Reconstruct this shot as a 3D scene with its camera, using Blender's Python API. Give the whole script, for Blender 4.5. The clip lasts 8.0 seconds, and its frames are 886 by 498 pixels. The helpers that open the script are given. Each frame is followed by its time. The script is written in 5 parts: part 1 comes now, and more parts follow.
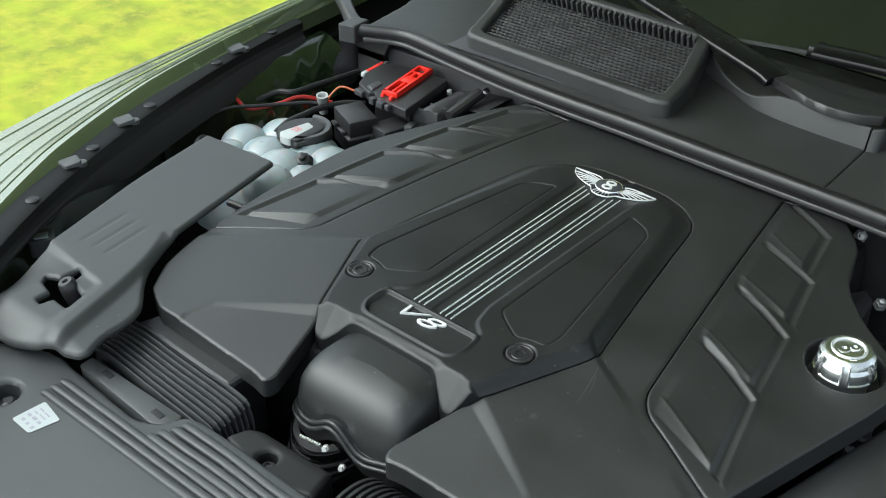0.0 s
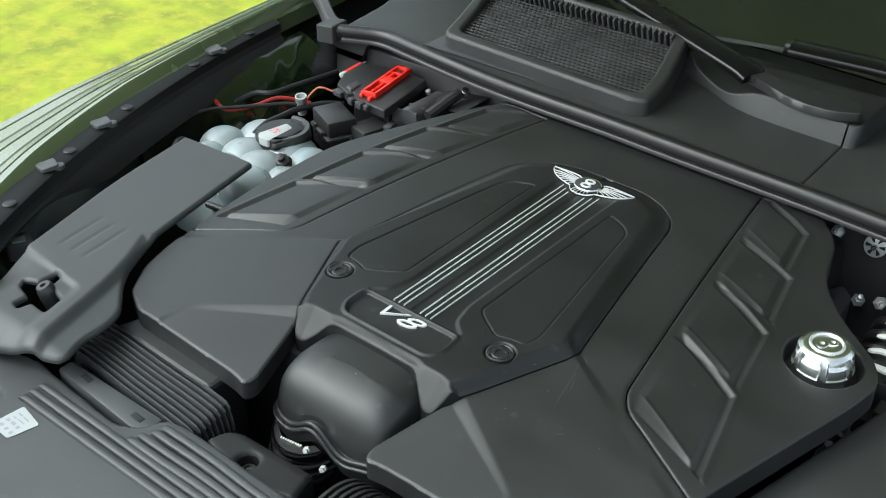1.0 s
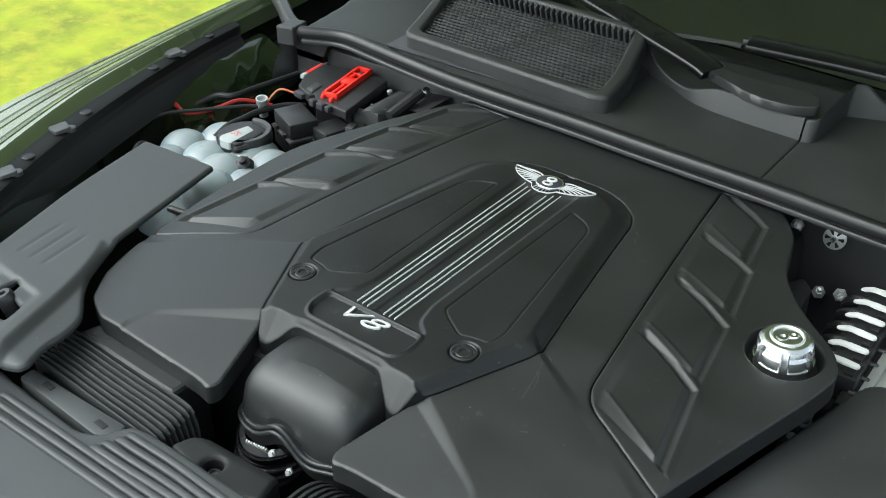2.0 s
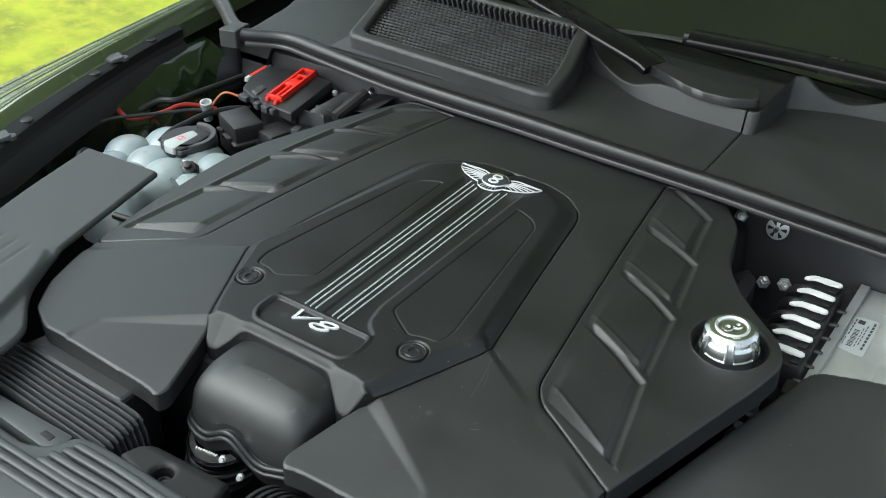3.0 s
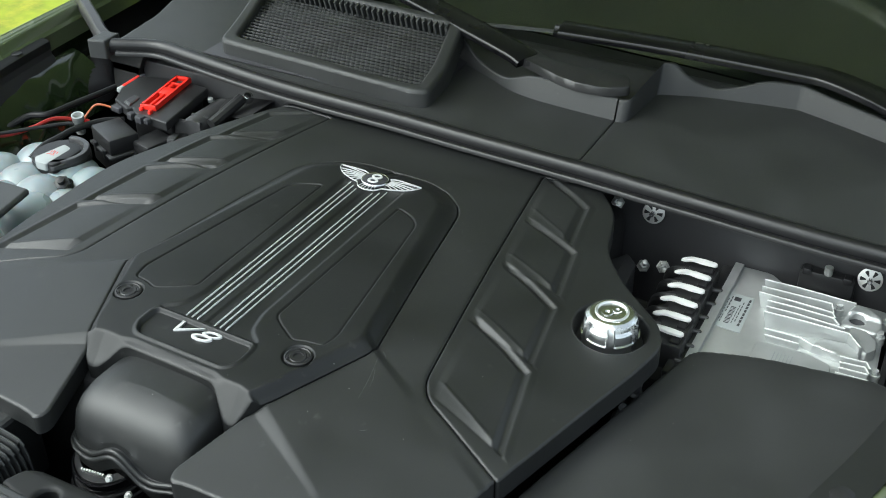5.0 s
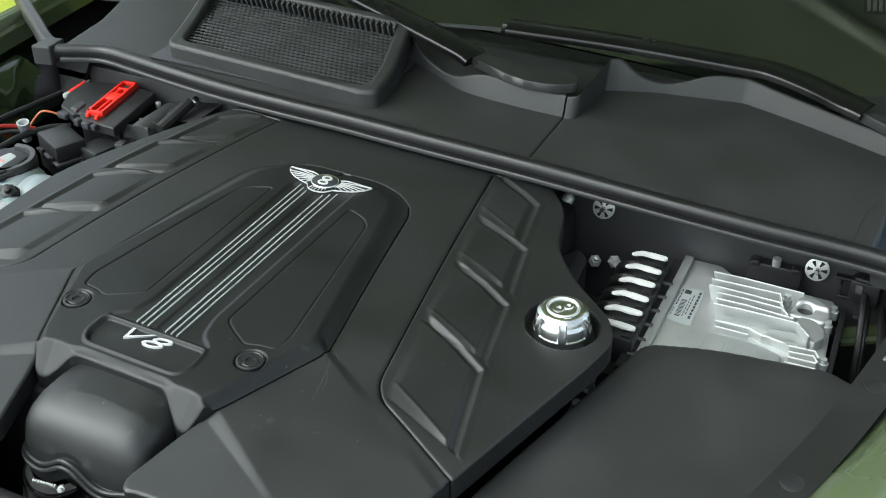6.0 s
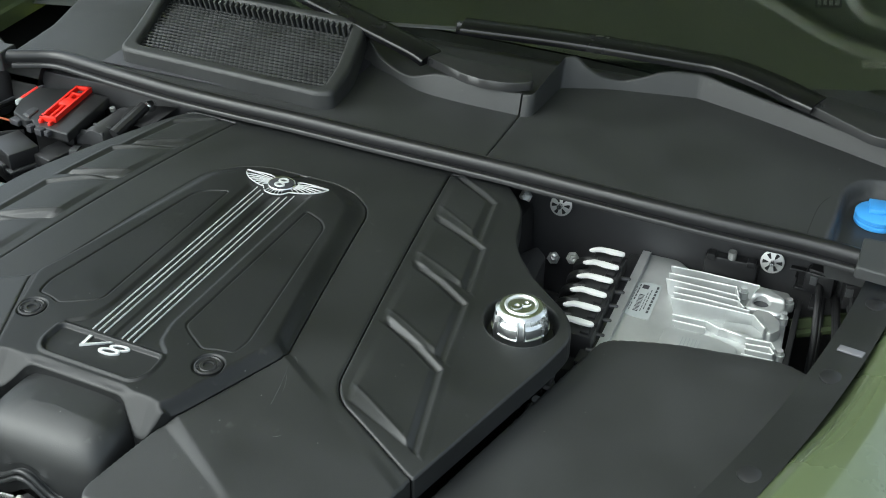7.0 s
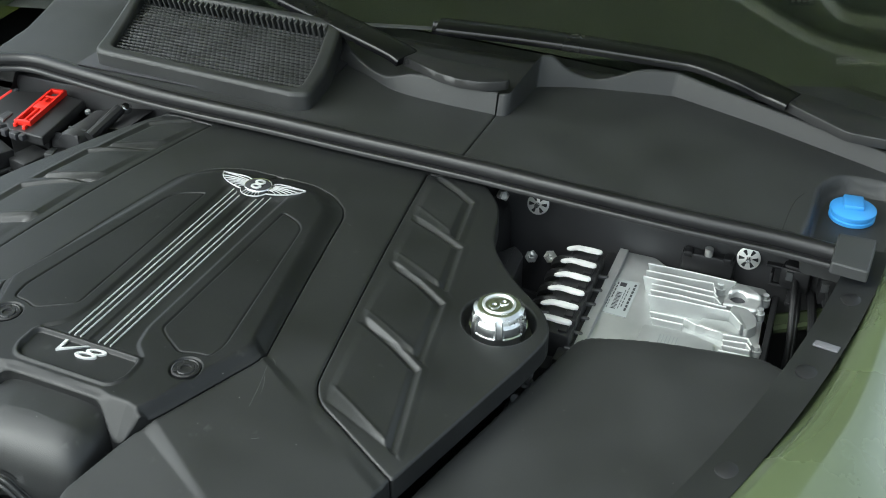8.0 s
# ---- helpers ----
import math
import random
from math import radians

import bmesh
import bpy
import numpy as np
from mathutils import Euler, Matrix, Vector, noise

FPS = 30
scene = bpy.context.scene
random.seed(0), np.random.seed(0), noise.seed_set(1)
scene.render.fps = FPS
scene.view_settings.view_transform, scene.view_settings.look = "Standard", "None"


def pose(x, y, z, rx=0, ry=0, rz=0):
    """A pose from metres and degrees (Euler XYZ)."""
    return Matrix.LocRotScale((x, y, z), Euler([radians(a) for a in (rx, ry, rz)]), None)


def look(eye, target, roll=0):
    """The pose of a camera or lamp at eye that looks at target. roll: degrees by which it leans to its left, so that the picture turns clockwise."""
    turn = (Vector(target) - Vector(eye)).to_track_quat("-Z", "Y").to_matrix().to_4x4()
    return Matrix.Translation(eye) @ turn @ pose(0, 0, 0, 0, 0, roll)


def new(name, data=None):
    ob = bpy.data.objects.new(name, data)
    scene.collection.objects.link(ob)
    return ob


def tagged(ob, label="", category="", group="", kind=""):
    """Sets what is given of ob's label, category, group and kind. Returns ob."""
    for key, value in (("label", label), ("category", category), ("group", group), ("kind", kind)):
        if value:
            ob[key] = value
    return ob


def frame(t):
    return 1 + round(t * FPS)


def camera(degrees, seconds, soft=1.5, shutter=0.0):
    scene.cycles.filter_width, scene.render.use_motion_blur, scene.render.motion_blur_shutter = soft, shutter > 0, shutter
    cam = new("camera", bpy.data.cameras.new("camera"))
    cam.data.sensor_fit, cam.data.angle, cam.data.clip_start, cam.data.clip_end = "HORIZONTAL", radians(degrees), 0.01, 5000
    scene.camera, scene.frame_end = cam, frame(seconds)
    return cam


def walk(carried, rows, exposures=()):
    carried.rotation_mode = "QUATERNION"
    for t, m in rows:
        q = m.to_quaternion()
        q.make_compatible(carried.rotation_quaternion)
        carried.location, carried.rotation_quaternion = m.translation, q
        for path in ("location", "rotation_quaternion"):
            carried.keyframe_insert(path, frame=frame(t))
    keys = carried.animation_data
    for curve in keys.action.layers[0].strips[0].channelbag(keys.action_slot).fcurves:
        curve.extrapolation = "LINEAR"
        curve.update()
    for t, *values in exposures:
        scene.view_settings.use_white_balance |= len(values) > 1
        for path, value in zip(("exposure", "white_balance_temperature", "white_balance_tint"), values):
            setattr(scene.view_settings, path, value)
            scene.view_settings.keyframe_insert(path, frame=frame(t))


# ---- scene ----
cam = camera(42.23, 8.0, soft=1.0)
# seconds, eye x y z, pitch, heading
PATH = [
    (0.0, 0.7034, -1.2316, 1.7862, -33.268, 39.604),
    (0.5, 0.7045, -1.2308, 1.7864, -33.275, 39.225),
    (1.0, 0.7064, -1.2293, 1.7867, -33.288, 38.558),
    (1.5, 0.7089, -1.2275, 1.7872, -33.304, 37.713),
    (3.0, 0.7206, -1.2200, 1.7891, -33.378, 33.984),
    (3.5, 0.7257, -1.2171, 1.7900, -33.409, 32.478),
    (4.0, 0.7305, -1.2145, 1.7908, -33.438, 31.072),
    (4.5, 0.7363, -1.2116, 1.7918, -33.472, 29.463),
    (6.0, 0.7510, -1.2051, 1.7943, -33.558, 25.569),
    (6.5, 0.7556, -1.2032, 1.7951, -33.584, 24.412),
    (7.0, 0.7595, -1.2018, 1.7957, -33.606, 23.464),
    (7.5, 0.7624, -1.2007, 1.7962, -33.623, 22.749),
    (8.0, 0.7641, -1.2001, 1.7965, -33.633, 22.337),
]
walk(cam, [(t, pose(x, y, z, 90 + pitch, 0, heading)) for t, x, y, z, pitch, heading in PATH], [(0.0, 1.43, 6100, 0), (8.0, 1.43, 6100, 0)])

# ---- world and light ----
world = bpy.data.worlds.new("sky")
scene.world = world
world.use_nodes = True
wn = world.node_tree
sky = wn.nodes.new("ShaderNodeTexSky")
sky.sky_type = 'NISHITA'
sky.sun_disc = False
SUN_ELEV, SUN_ROT = radians(46), radians(-133)
sky.sun_elevation, sky.sun_rotation = SUN_ELEV, SUN_ROT
sky.air_density, sky.dust_density = 1.0, 4.0
wn.nodes["Background"].inputs["Strength"].default_value = 0.15
hazy = wn.nodes.new("ShaderNodeHueSaturation")
hazy.inputs["Saturation"].default_value = 0.3
wn.links.new(sky.outputs[0], hazy.inputs["Color"])
wn.links.new(hazy.outputs[0], wn.nodes["Background"].inputs["Color"])
sun = new("sun", bpy.data.lights.new("sun", 'SUN'))
sun.data.energy, sun.data.angle, sun.data.color = 0.6, radians(80), (1.0, 0.98, 0.95)
sun.matrix_world = look((-1.60, -1.5, 2.3), (0, 0, 0))


# ---- materials ----
def mat(name, color, rough=0.5, metal=0.0, var=0.15, scale=40.0, bump=0.15, grain=900.0, coat=0.0, spec=0.5, wear=0.0):
    m = bpy.data.materials.new(name)
    m.use_nodes = True
    n, l = m.node_tree.nodes, m.node_tree.links
    b = n["Principled BSDF"]
    b.inputs["Roughness"].default_value, b.inputs["Metallic"].default_value = rough, metal
    b.inputs["Specular IOR Level"].default_value = spec
    b.inputs["Coat Weight"].default_value, b.inputs["Coat Roughness"].default_value = coat, 0.03
    tc = n.new("ShaderNodeTexCoord")
    big = n.new("ShaderNodeTexNoise")
    big.inputs["Scale"].default_value, big.inputs["Detail"].default_value = scale * 0.2, 6.0
    l.new(tc.outputs["Object"], big.inputs["Vector"])
    ramp = n.new("ShaderNodeMapRange")
    ramp.inputs["From Min"].default_value, ramp.inputs["From Max"].default_value = 0.3, 0.7
    ramp.inputs["To Min"].default_value, ramp.inputs["To Max"].default_value = 1.0 - var, 1.0 + var
    l.new(big.outputs["Fac"], ramp.inputs["Value"])
    mul = n.new("ShaderNodeMix")
    mul.data_type, mul.blend_type = 'RGBA', 'MULTIPLY'
    mul.inputs["Factor"].default_value = 1.0
    mul.inputs["A"].default_value = (*color, 1)
    l.new(ramp.outputs["Result"], mul.inputs["B"])
    out = mul.outputs["Result"]
    if wear:
        # pale scuffs and dust specks
        sc = n.new("ShaderNodeTexNoise")
        sc.inputs["Scale"].default_value, sc.inputs["Detail"].default_value = 55.0, 9.0
        l.new(tc.outputs["Object"], sc.inputs["Vector"])
        r2 = n.new("ShaderNodeMapRange")
        r2.inputs["From Min"].default_value, r2.inputs["From Max"].default_value = 0.66, 0.78
        r2.inputs["To Max"].default_value = wear
        l.new(sc.outputs["Fac"], r2.inputs["Value"])
        mx = n.new("ShaderNodeMix")
        mx.data_type = 'RGBA'
        mx.inputs["B"].default_value = (0.22, 0.22, 0.21, 1)
        l.new(r2.outputs["Result"], mx.inputs["Factor"])
        l.new(out, mx.inputs["A"])
        out = mx.outputs["Result"]
        vo = n.new("ShaderNodeTexVoronoi")
        vo.inputs["Scale"].default_value = 90.0
        l.new(tc.outputs["Object"], vo.inputs["Vector"])
        sep = n.new("ShaderNodeSeparateColor")
        l.new(vo.outputs["Color"], sep.inputs["Color"])
        near, few, both, grey = (n.new("ShaderNodeMath") for k in range(4))
        near.operation, few.operation, both.operation, grey.operation = 'LESS_THAN', 'GREATER_THAN', 'MULTIPLY', 'MULTIPLY'
        l.new(vo.outputs["Distance"], near.inputs[0])
        l.new(sep.outputs["Red"], few.inputs[0])
        near.inputs[1].default_value, few.inputs[1].default_value, grey.inputs[1].default_value = 0.06, 0.93, 0.5
        l.new(near.outputs[0], both.inputs[0])
        l.new(few.outputs[0], both.inputs[1])
        l.new(both.outputs[0], grey.inputs[0])
        speck = n.new("ShaderNodeMix")
        speck.data_type = 'RGBA'
        speck.inputs["B"].default_value = (0.3, 0.3, 0.29, 1)
        l.new(grey.outputs[0], speck.inputs["Factor"])
        l.new(out, speck.inputs["A"])
        out = speck.outputs["Result"]
    l.new(out, b.inputs["Base Color"])
    rr = n.new("ShaderNodeMapRange")
    rr.inputs["From Min"].default_value, rr.inputs["From Max"].default_value = 0.3, 0.7
    rr.inputs["To Min"].default_value, rr.inputs["To Max"].default_value = max(0.02, rough - 0.06), min(1, rough + 0.06)
    l.new(big.outputs["Fac"], rr.inputs["Value"])
    l.new(rr.outputs["Result"], b.inputs["Roughness"])
    if bump:
        fine = n.new("ShaderNodeTexNoise")
        fine.inputs["Scale"].default_value, fine.inputs["Detail"].default_value = grain, 2.0
        l.new(tc.outputs["Object"], fine.inputs["Vector"])
        bp = n.new("ShaderNodeBump")
        bp.inputs["Strength"].default_value, bp.inputs["Distance"].default_value = bump, 0.001
        l.new(fine.outputs["Fac"], bp.inputs["Height"])
        l.new(bp.outputs["Normal"], b.inputs["Normal"])
    return m


COVER = mat("cover_plastic", (0.0126, 0.0134, 0.0137), 0.46, var=0.2, scale=60, bump=0.22, grain=1400, wear=0.10)
SHIELD = mat("shield_plastic", (0.0080, 0.0086, 0.0091), 0.46, spec=0.38, var=0.2, scale=60, bump=0.22, grain=1400, wear=0.10)
PLASTIC = mat("grey_plastic", (0.032, 0.0335, 0.0345), 0.52, bump=0.1, grain=1600, wear=0.05)
PANELGREY = mat("panel_plastic", (0.042, 0.044, 0.045), 0.50, bump=0.1, grain=1600, wear=0.05)
DARK = mat("black_plastic", (0.018, 0.018, 0.019), 0.42, bump=0.12)
GLOSSY = mat("gloss_black", (0.006, 0.006, 0.007), 0.16, bump=0.03)
CABLE = mat("cable_black", (0.014, 0.014, 0.015), 0.45, bump=0.1, spec=0.3)
TRIM = mat("trim_plastic", (0.0085, 0.009, 0.009), 0.55, bump=0.12, spec=0.3)
DEEP = mat("shadow_plastic", (0.021, 0.021, 0.022), 0.7, bump=0.1, spec=0.25)
BULK = mat("bulkhead_plastic", (0.042, 0.042, 0.044), 0.36, bump=0.2)
RUBBER = mat("rubber", (0.012, 0.012, 0.013), 0.45, bump=0.1, spec=0.45)
SEALRUBBER = mat("seal_rubber", (0.008, 0.008, 0.009), 0.38, bump=0.06, spec=0.38)
SILVER = mat("silver_paint", (0.66, 0.67, 0.67), 0.38, 0.35, var=0.03, bump=0)
BUFFER = mat("grey_rubber", (0.055, 0.057, 0.059), 0.5, bump=0.1)
CHROME = mat("chrome", (0.80, 0.81, 0.82), 0.20, 1.0, var=0.03, bump=0)
SATIN = mat("satin_metal", (0.70, 0.715, 0.72), 0.27, 1.0, var=0.05, bump=0.03)
# lighter than the cast metal: the highlight on the fin tops put into colour
FIN_HIGHLIGHT = mat("highlight_aluminium", (0.85, 0.86, 0.85), 0.4, 0.3, var=0.06, bump=0.05)
ABOX_PLASTIC = mat("airbox_plastic", (0.023, 0.024, 0.0243), 0.52, var=0.2, scale=60, bump=0.2, grain=1400, wear=0.06)
ALU = mat("cast_aluminium", (0.46, 0.475, 0.47), 0.45, 0.6, var=0.10, scale=120, bump=0.12, grain=700)
BRUSHED = mat("brushed_aluminium", (0.74, 0.75, 0.755), 0.42, 0.85, var=0.05, bump=0.04)
ZINC = mat("zinc_steel", (0.62, 0.62, 0.60), 0.38, 0.6, var=0.1, bump=0.05)
RED = mat("red_plastic", (0.75, 0.025, 0.015), 0.4, bump=0.05)
REDWIRE = mat("red_wire", (0.28, 0.012, 0.01), 0.35, bump=0.05)
COPPER = mat("orange_wire", (0.35, 0.09, 0.035), 0.4, bump=0.05)
BLUE = mat("blue_plastic", (0.055, 0.27, 0.64), 0.4, bump=0.05)
WHITE = mat("white_plastic", (0.62, 0.62, 0.61), 0.55, bump=0.05)
PAPER = mat("white_label", (0.33, 0.355, 0.355), 0.5, var=0.04, bump=0)
FAINT = mat("faint_print", (0.26, 0.255, 0.30), 0.6, bump=0)
# black of prints and small parts; also painted shade in recesses and below the mesh
INK_SHADE = mat("black_print_and_shade", (0.03, 0.03, 0.035), 0.6, bump=0)
REDINK = mat("red_print", (0.6, 0.05, 0.04), 0.6, bump=0)
TANK = mat("translucent_plastic", (0.245, 0.285, 0.30), 0.3, var=0.06, bump=0.05)
TANK.node_tree.nodes["Principled BSDF"].inputs["Subsurface Weight"].default_value = 0.25
TANK.node_tree.nodes["Principled BSDF"].inputs["Subsurface Scale"].default_value = 0.01
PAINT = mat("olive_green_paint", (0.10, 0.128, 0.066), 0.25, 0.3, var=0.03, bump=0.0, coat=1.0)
# body green far darkened: the shade of the engine bay is in the colour
SHADED_PAINT = mat("shaded_body_green", (0.0095, 0.0165, 0.0065), 0.16, 0.0, var=0.2, bump=0.35, grain=70, coat=0.6)
SHADED_PAINT.node_tree.nodes["Principled BSDF"].inputs["Coat Roughness"].default_value = 0.08
# body green lightened, so that the bonnet's reflection in the windscreen is brighter
BRIGHTENED_PAINT = mat("brightened_bonnet_green", (0.262, 0.300, 0.200), 0.35, 0.0, var=0.1, bump=0.0, coat=0.8)
ENAMEL = mat("white_enamel", (0.8, 0.8, 0.78), 0.4, var=0.03, bump=0)
PAINT.node_tree.nodes["Principled BSDF"].inputs["Coat IOR"].default_value = 1.55
PALE = mat("pale_grey_plastic", (0.11, 0.11, 0.12), 0.5, bump=0.05)
SCUFF = mat("scuffed_plastic", (0.07, 0.072, 0.07), 0.7, var=0.5, scale=900)
DASH = mat("dashboard_skin", (0.018, 0.020, 0.016), 0.7, bump=0.2)
GRASS = mat("grass", (0.205, 0.245, 0.008), 0.85, var=0.35, scale=30, bump=0.8, grain=45)
gn, gl = GRASS.node_tree.nodes, GRASS.node_tree.links
patch = gn.new("ShaderNodeTexNoise")
patch.inputs["Scale"].default_value, patch.inputs["Detail"].default_value, patch.inputs["Roughness"].default_value = 9.0, 10.0, 0.7
gmix = gn.new("ShaderNodeMix")
gmix.data_type = 'RGBA'
gmix.inputs["B"].default_value = (0.335, 0.32, 0.018, 1)
gr_ = gn.new("ShaderNodeMapRange")
gr_.inputs["From Min"].default_value, gr_.inputs["From Max"].default_value = 0.45, 0.68
gl.new(gn["Texture Coordinate"].outputs["Object"], patch.inputs["Vector"])
gl.new(patch.outputs["Fac"], gr_.inputs["Value"])
gl.new(gr_.outputs["Result"], gmix.inputs["Factor"])
gsrc = gn["Principled BSDF"].inputs["Base Color"].links[0].from_socket
gl.new(gsrc, gmix.inputs["A"])
gl.new(gmix.outputs["Result"], gn["Principled BSDF"].inputs["Base Color"])
GLASS = bpy.data.materials.new("windscreen_glass")
GLASS.use_nodes = True
gb = GLASS.node_tree.nodes["Principled BSDF"]
gb.inputs["Base Color"].default_value = (0.75, 0.82, 0.76, 1)
gb.inputs["Roughness"].default_value, gb.inputs["IOR"].default_value = 0.0, 1.85
gb.inputs["Transmission Weight"].default_value = 1.0


# ---- building helpers ----
def finish(name, me, material, parent, label=""):
    me.materials.append(material)
    ob = new(name, me)
    ob.parent = parent
    if label:
        tagged(ob, label)
    return ob


def part(name, bm, material, parent=None, label="", angle=35):
    me = bpy.data.meshes.new(name)
    bmesh.ops.recalc_face_normals(bm, faces=bm.faces)
    bm.to_mesh(me)
    bm.free()
    me.polygons.foreach_set("use_smooth", [True] * len(me.polygons))
    me.set_sharp_from_angle(angle=radians(angle))
    return finish(name, me, material, parent, label)


def thing(name, label, category, at=(0, 0, 0), group="", kind=""):
    ob = new(name)
    ob.empty_display_size = 0.05
    ob.location = at
    bpy.context.view_layer.update()
    return tagged(ob, label, category, group, kind)


def sd_poly(x, y, pts):
    """Signed distance to a polygon, negative inside."""
    p = np.asarray(pts, float)
    d = np.full(x.shape, 1e9)
    inside = np.zeros(x.shape, bool)
    for a, b in zip(p, np.roll(p, -1, 0)):
        e = b - a
        wx, wy = x - a[0], y - a[1]
        h = np.clip((wx * e[0] + wy * e[1]) / (e @ e), 0, 1)
        d = np.minimum(d, np.hypot(wx - e[0] * h, wy - e[1] * h))
        cross = (a[1] > y) != (b[1] > y)
        with np.errstate(divide='ignore', invalid='ignore'):
            inside ^= cross & (x < (b[0] - a[0]) * (y - a[1]) / (b[1] - a[1]) + a[0])
    return np.where(inside, -d, d)


def rounded(pts, radius, n=5):
    """A polygon with its corners rounded off."""
    out, p = [], [Vector(q[:2]) for q in pts]
    for i, q in enumerate(p):
        a, b = p[i - 1] - q, p[(i + 1) % len(p)] - q
        r = radius[i] if isinstance(radius, (list, tuple)) else radius
        k = min(r, a.length * 0.45, b.length * 0.45)
        s, e = q + a.normalized() * k, q + b.normalized() * k
        for j in range(n + 1):
            t = j / n
            v = s * (1 - t) ** 2 + q * 2 * t * (1 - t) + e * t * t
            out.append((v.x, v.y))
    return out


def mirror(pts):
    return [(-x, y) for x, y in reversed(pts)]


def step(a, b, v):
    t = np.clip((v - a) / (b - a), 0, 1)
    return t * t * (3 - 2 * t)


def relief(name, outline, height, material, parent, res=0.0025, skirt=0.03, r=0.004, label="", holes=(), m=None):
    """A moulded sheet: a surface height(x, y) inside an outline, with rounded edges and a skirt that hangs from them.
    holes: outlines, or pairs of an outline and the gap left round it."""
    o = np.asarray(outline, float)
    x0, y0, x1, y1 = *o.min(0), *o.max(0)
    gx, gy = np.meshgrid(np.arange(x0 - 2 * res, x1 + 3 * res, res), np.arange(y0 - 2 * res, y1 + 3 * res, res))
    holes = [h if isinstance(h, tuple) else (h, 0.0) for h in holes]

    def sdf(x, y):
        d = sd_poly(x, y, o)
        for h, gap in holes:
            d = np.maximum(d, gap - sd_poly(x, y, h))
        return d
    s = sdf(gx, gy).ravel()
    H, W = gx.shape
    px, py = gx.ravel().tolist(), gy.ravel().tolist()
    s = np.where(np.abs(s) < 0.04 * res, -0.04 * res, s).tolist()
    idx = np.arange(H * W).reshape(H, W)
    q = np.stack([idx[:-1, :-1], idx[:-1, 1:], idx[1:, 1:], idx[1:, :-1]], -1).reshape(-1, 4)
    c = (np.array(s) < 0)[q]
    faces = q[c.all(1)].tolist()
    cuts = {}

    def cut(a, b):
        k = (min(a, b), max(a, b))
        if k not in cuts:
            t = s[k[0]] / (s[k[0]] - s[k[1]])
            cuts[k] = len(px)
            px.append(px[k[0]] + t * (px[k[1]] - px[k[0]]))
            py.append(py[k[0]] + t * (py[k[1]] - py[k[0]]))
        return cuts[k]
    rim = []
    for f in q[c.any(1) & ~c.all(1)].tolist():
        poly, ends = [], []
        for a, b in zip(f, f[1:] + f[:1]):
            if s[a] < 0:
                poly.append(a)
            if (s[a] < 0) != (s[b] < 0):
                k = cut(a, b)
                poly.append(k)
                ends.append((k, s[a] < 0))
        if len(ends) == 2:
            faces.append(poly)
            out = [k for k, leaving in ends if leaving][0]
            rim.append((out, [k for k, leaving in ends if not leaving][0]))
    ax, ay = np.array(px), np.array(py)
    d = np.clip(-sdf(ax, ay), 0, None)
    z = height(ax, ay) - np.where(d < r, r - np.sqrt(np.clip(r * r - (r - d) ** 2, 0, None)), 0)
    co = np.stack([ax, ay, z], 1)
    used = sorted({v for f in faces for v in f})
    remap = {v: i for i, v in enumerate(used)}
    verts = co[used].tolist()
    faces = [[remap[v] for v in f] for f in faces]
    low, top = {}, {}
    for a, b in rim:
        for v in (a, b):
            if v not in low:
                top[v] = len(verts)
                verts.append(co[v].tolist())
                low[v] = len(verts)
                verts.append([co[v][0], co[v][1], co[v][2] - skirt])
        faces.append([top[a], low[a], low[b], top[b]])
    me = bpy.data.meshes.new(name)
    me.from_pydata(verts, [], faces)
    me.polygons.foreach_set("use_smooth", [True] * len(me.polygons))
    if m:
        me.transform(m)
    return finish(name, me, material, parent, label)


def prism(pts, z0, z1, bevel=0.003, bm=None, seg=2):
    """An upright block over an outline, with its upper edges bevelled."""
    bm = bm or bmesh.new()
    vs = [bm.verts.new((x, y, z0)) for x, y in pts]
    f = bm.faces.new(vs)
    ext = bmesh.ops.extrude_face_region(bm, geom=[f])
    up = [v for v in ext["geom"] if isinstance(v, bmesh.types.BMVert)]
    for v in up:
        v.co.z = z1
    if bevel:
        s = set(up)
        es = [e for e in {e for v in up for e in v.link_edges} if e.verts[0] in s and e.verts[1] in s]
        bmesh.ops.bevel(bm, geom=es, offset=bevel, segments=seg, profile=0.5, affect='EDGES')
    return bm


def box(c, size, bevel=0.002, rot=(0, 0, 0), bm=None):
    b = bmesh.new()
    bmesh.ops.create_cube(b, size=1)
    bmesh.ops.scale(b, vec=size, verts=b.verts)
    if bevel:
        bmesh.ops.bevel(b, geom=b.edges[:], offset=bevel, segments=2, profile=0.5, affect='EDGES')
    b.transform(pose(*c, *rot))
    return merge(bm, b)


def merge(bm, b):
    if bm is None:
        return b
    me = bpy.data.meshes.new("tmp")
    b.to_mesh(me)
    bm.from_mesh(me)
    b.free()
    bpy.data.meshes.remove(me)
    return bm


def lathe(profile, n=40, m=None, bm=None, wave=None, cap=True):
    """A turned body round z; profile: radius, height. wave(angle, k) scales the radius of ring k."""
    b = bmesh.new()
    rings = []
    for k, (r, z) in enumerate(profile):
        rings.append([b.verts.new((r * (wave(2 * math.pi * i / n, k) if wave else 1) * math.cos(2 * math.pi * i / n),
                                   r * (wave(2 * math.pi * i / n, k) if wave else 1) * math.sin(2 * math.pi * i / n), z)) for i in range(n)])
    for a, c in zip(rings, rings[1:]):
        for i in range(n):
            b.faces.new((a[i], a[(i + 1) % n], c[(i + 1) % n], c[i]))
    if cap:
        b.faces.new(rings[0][::-1])
        b.faces.new(rings[-1])
    if m:
        b.transform(m)
    return merge(bm, b)


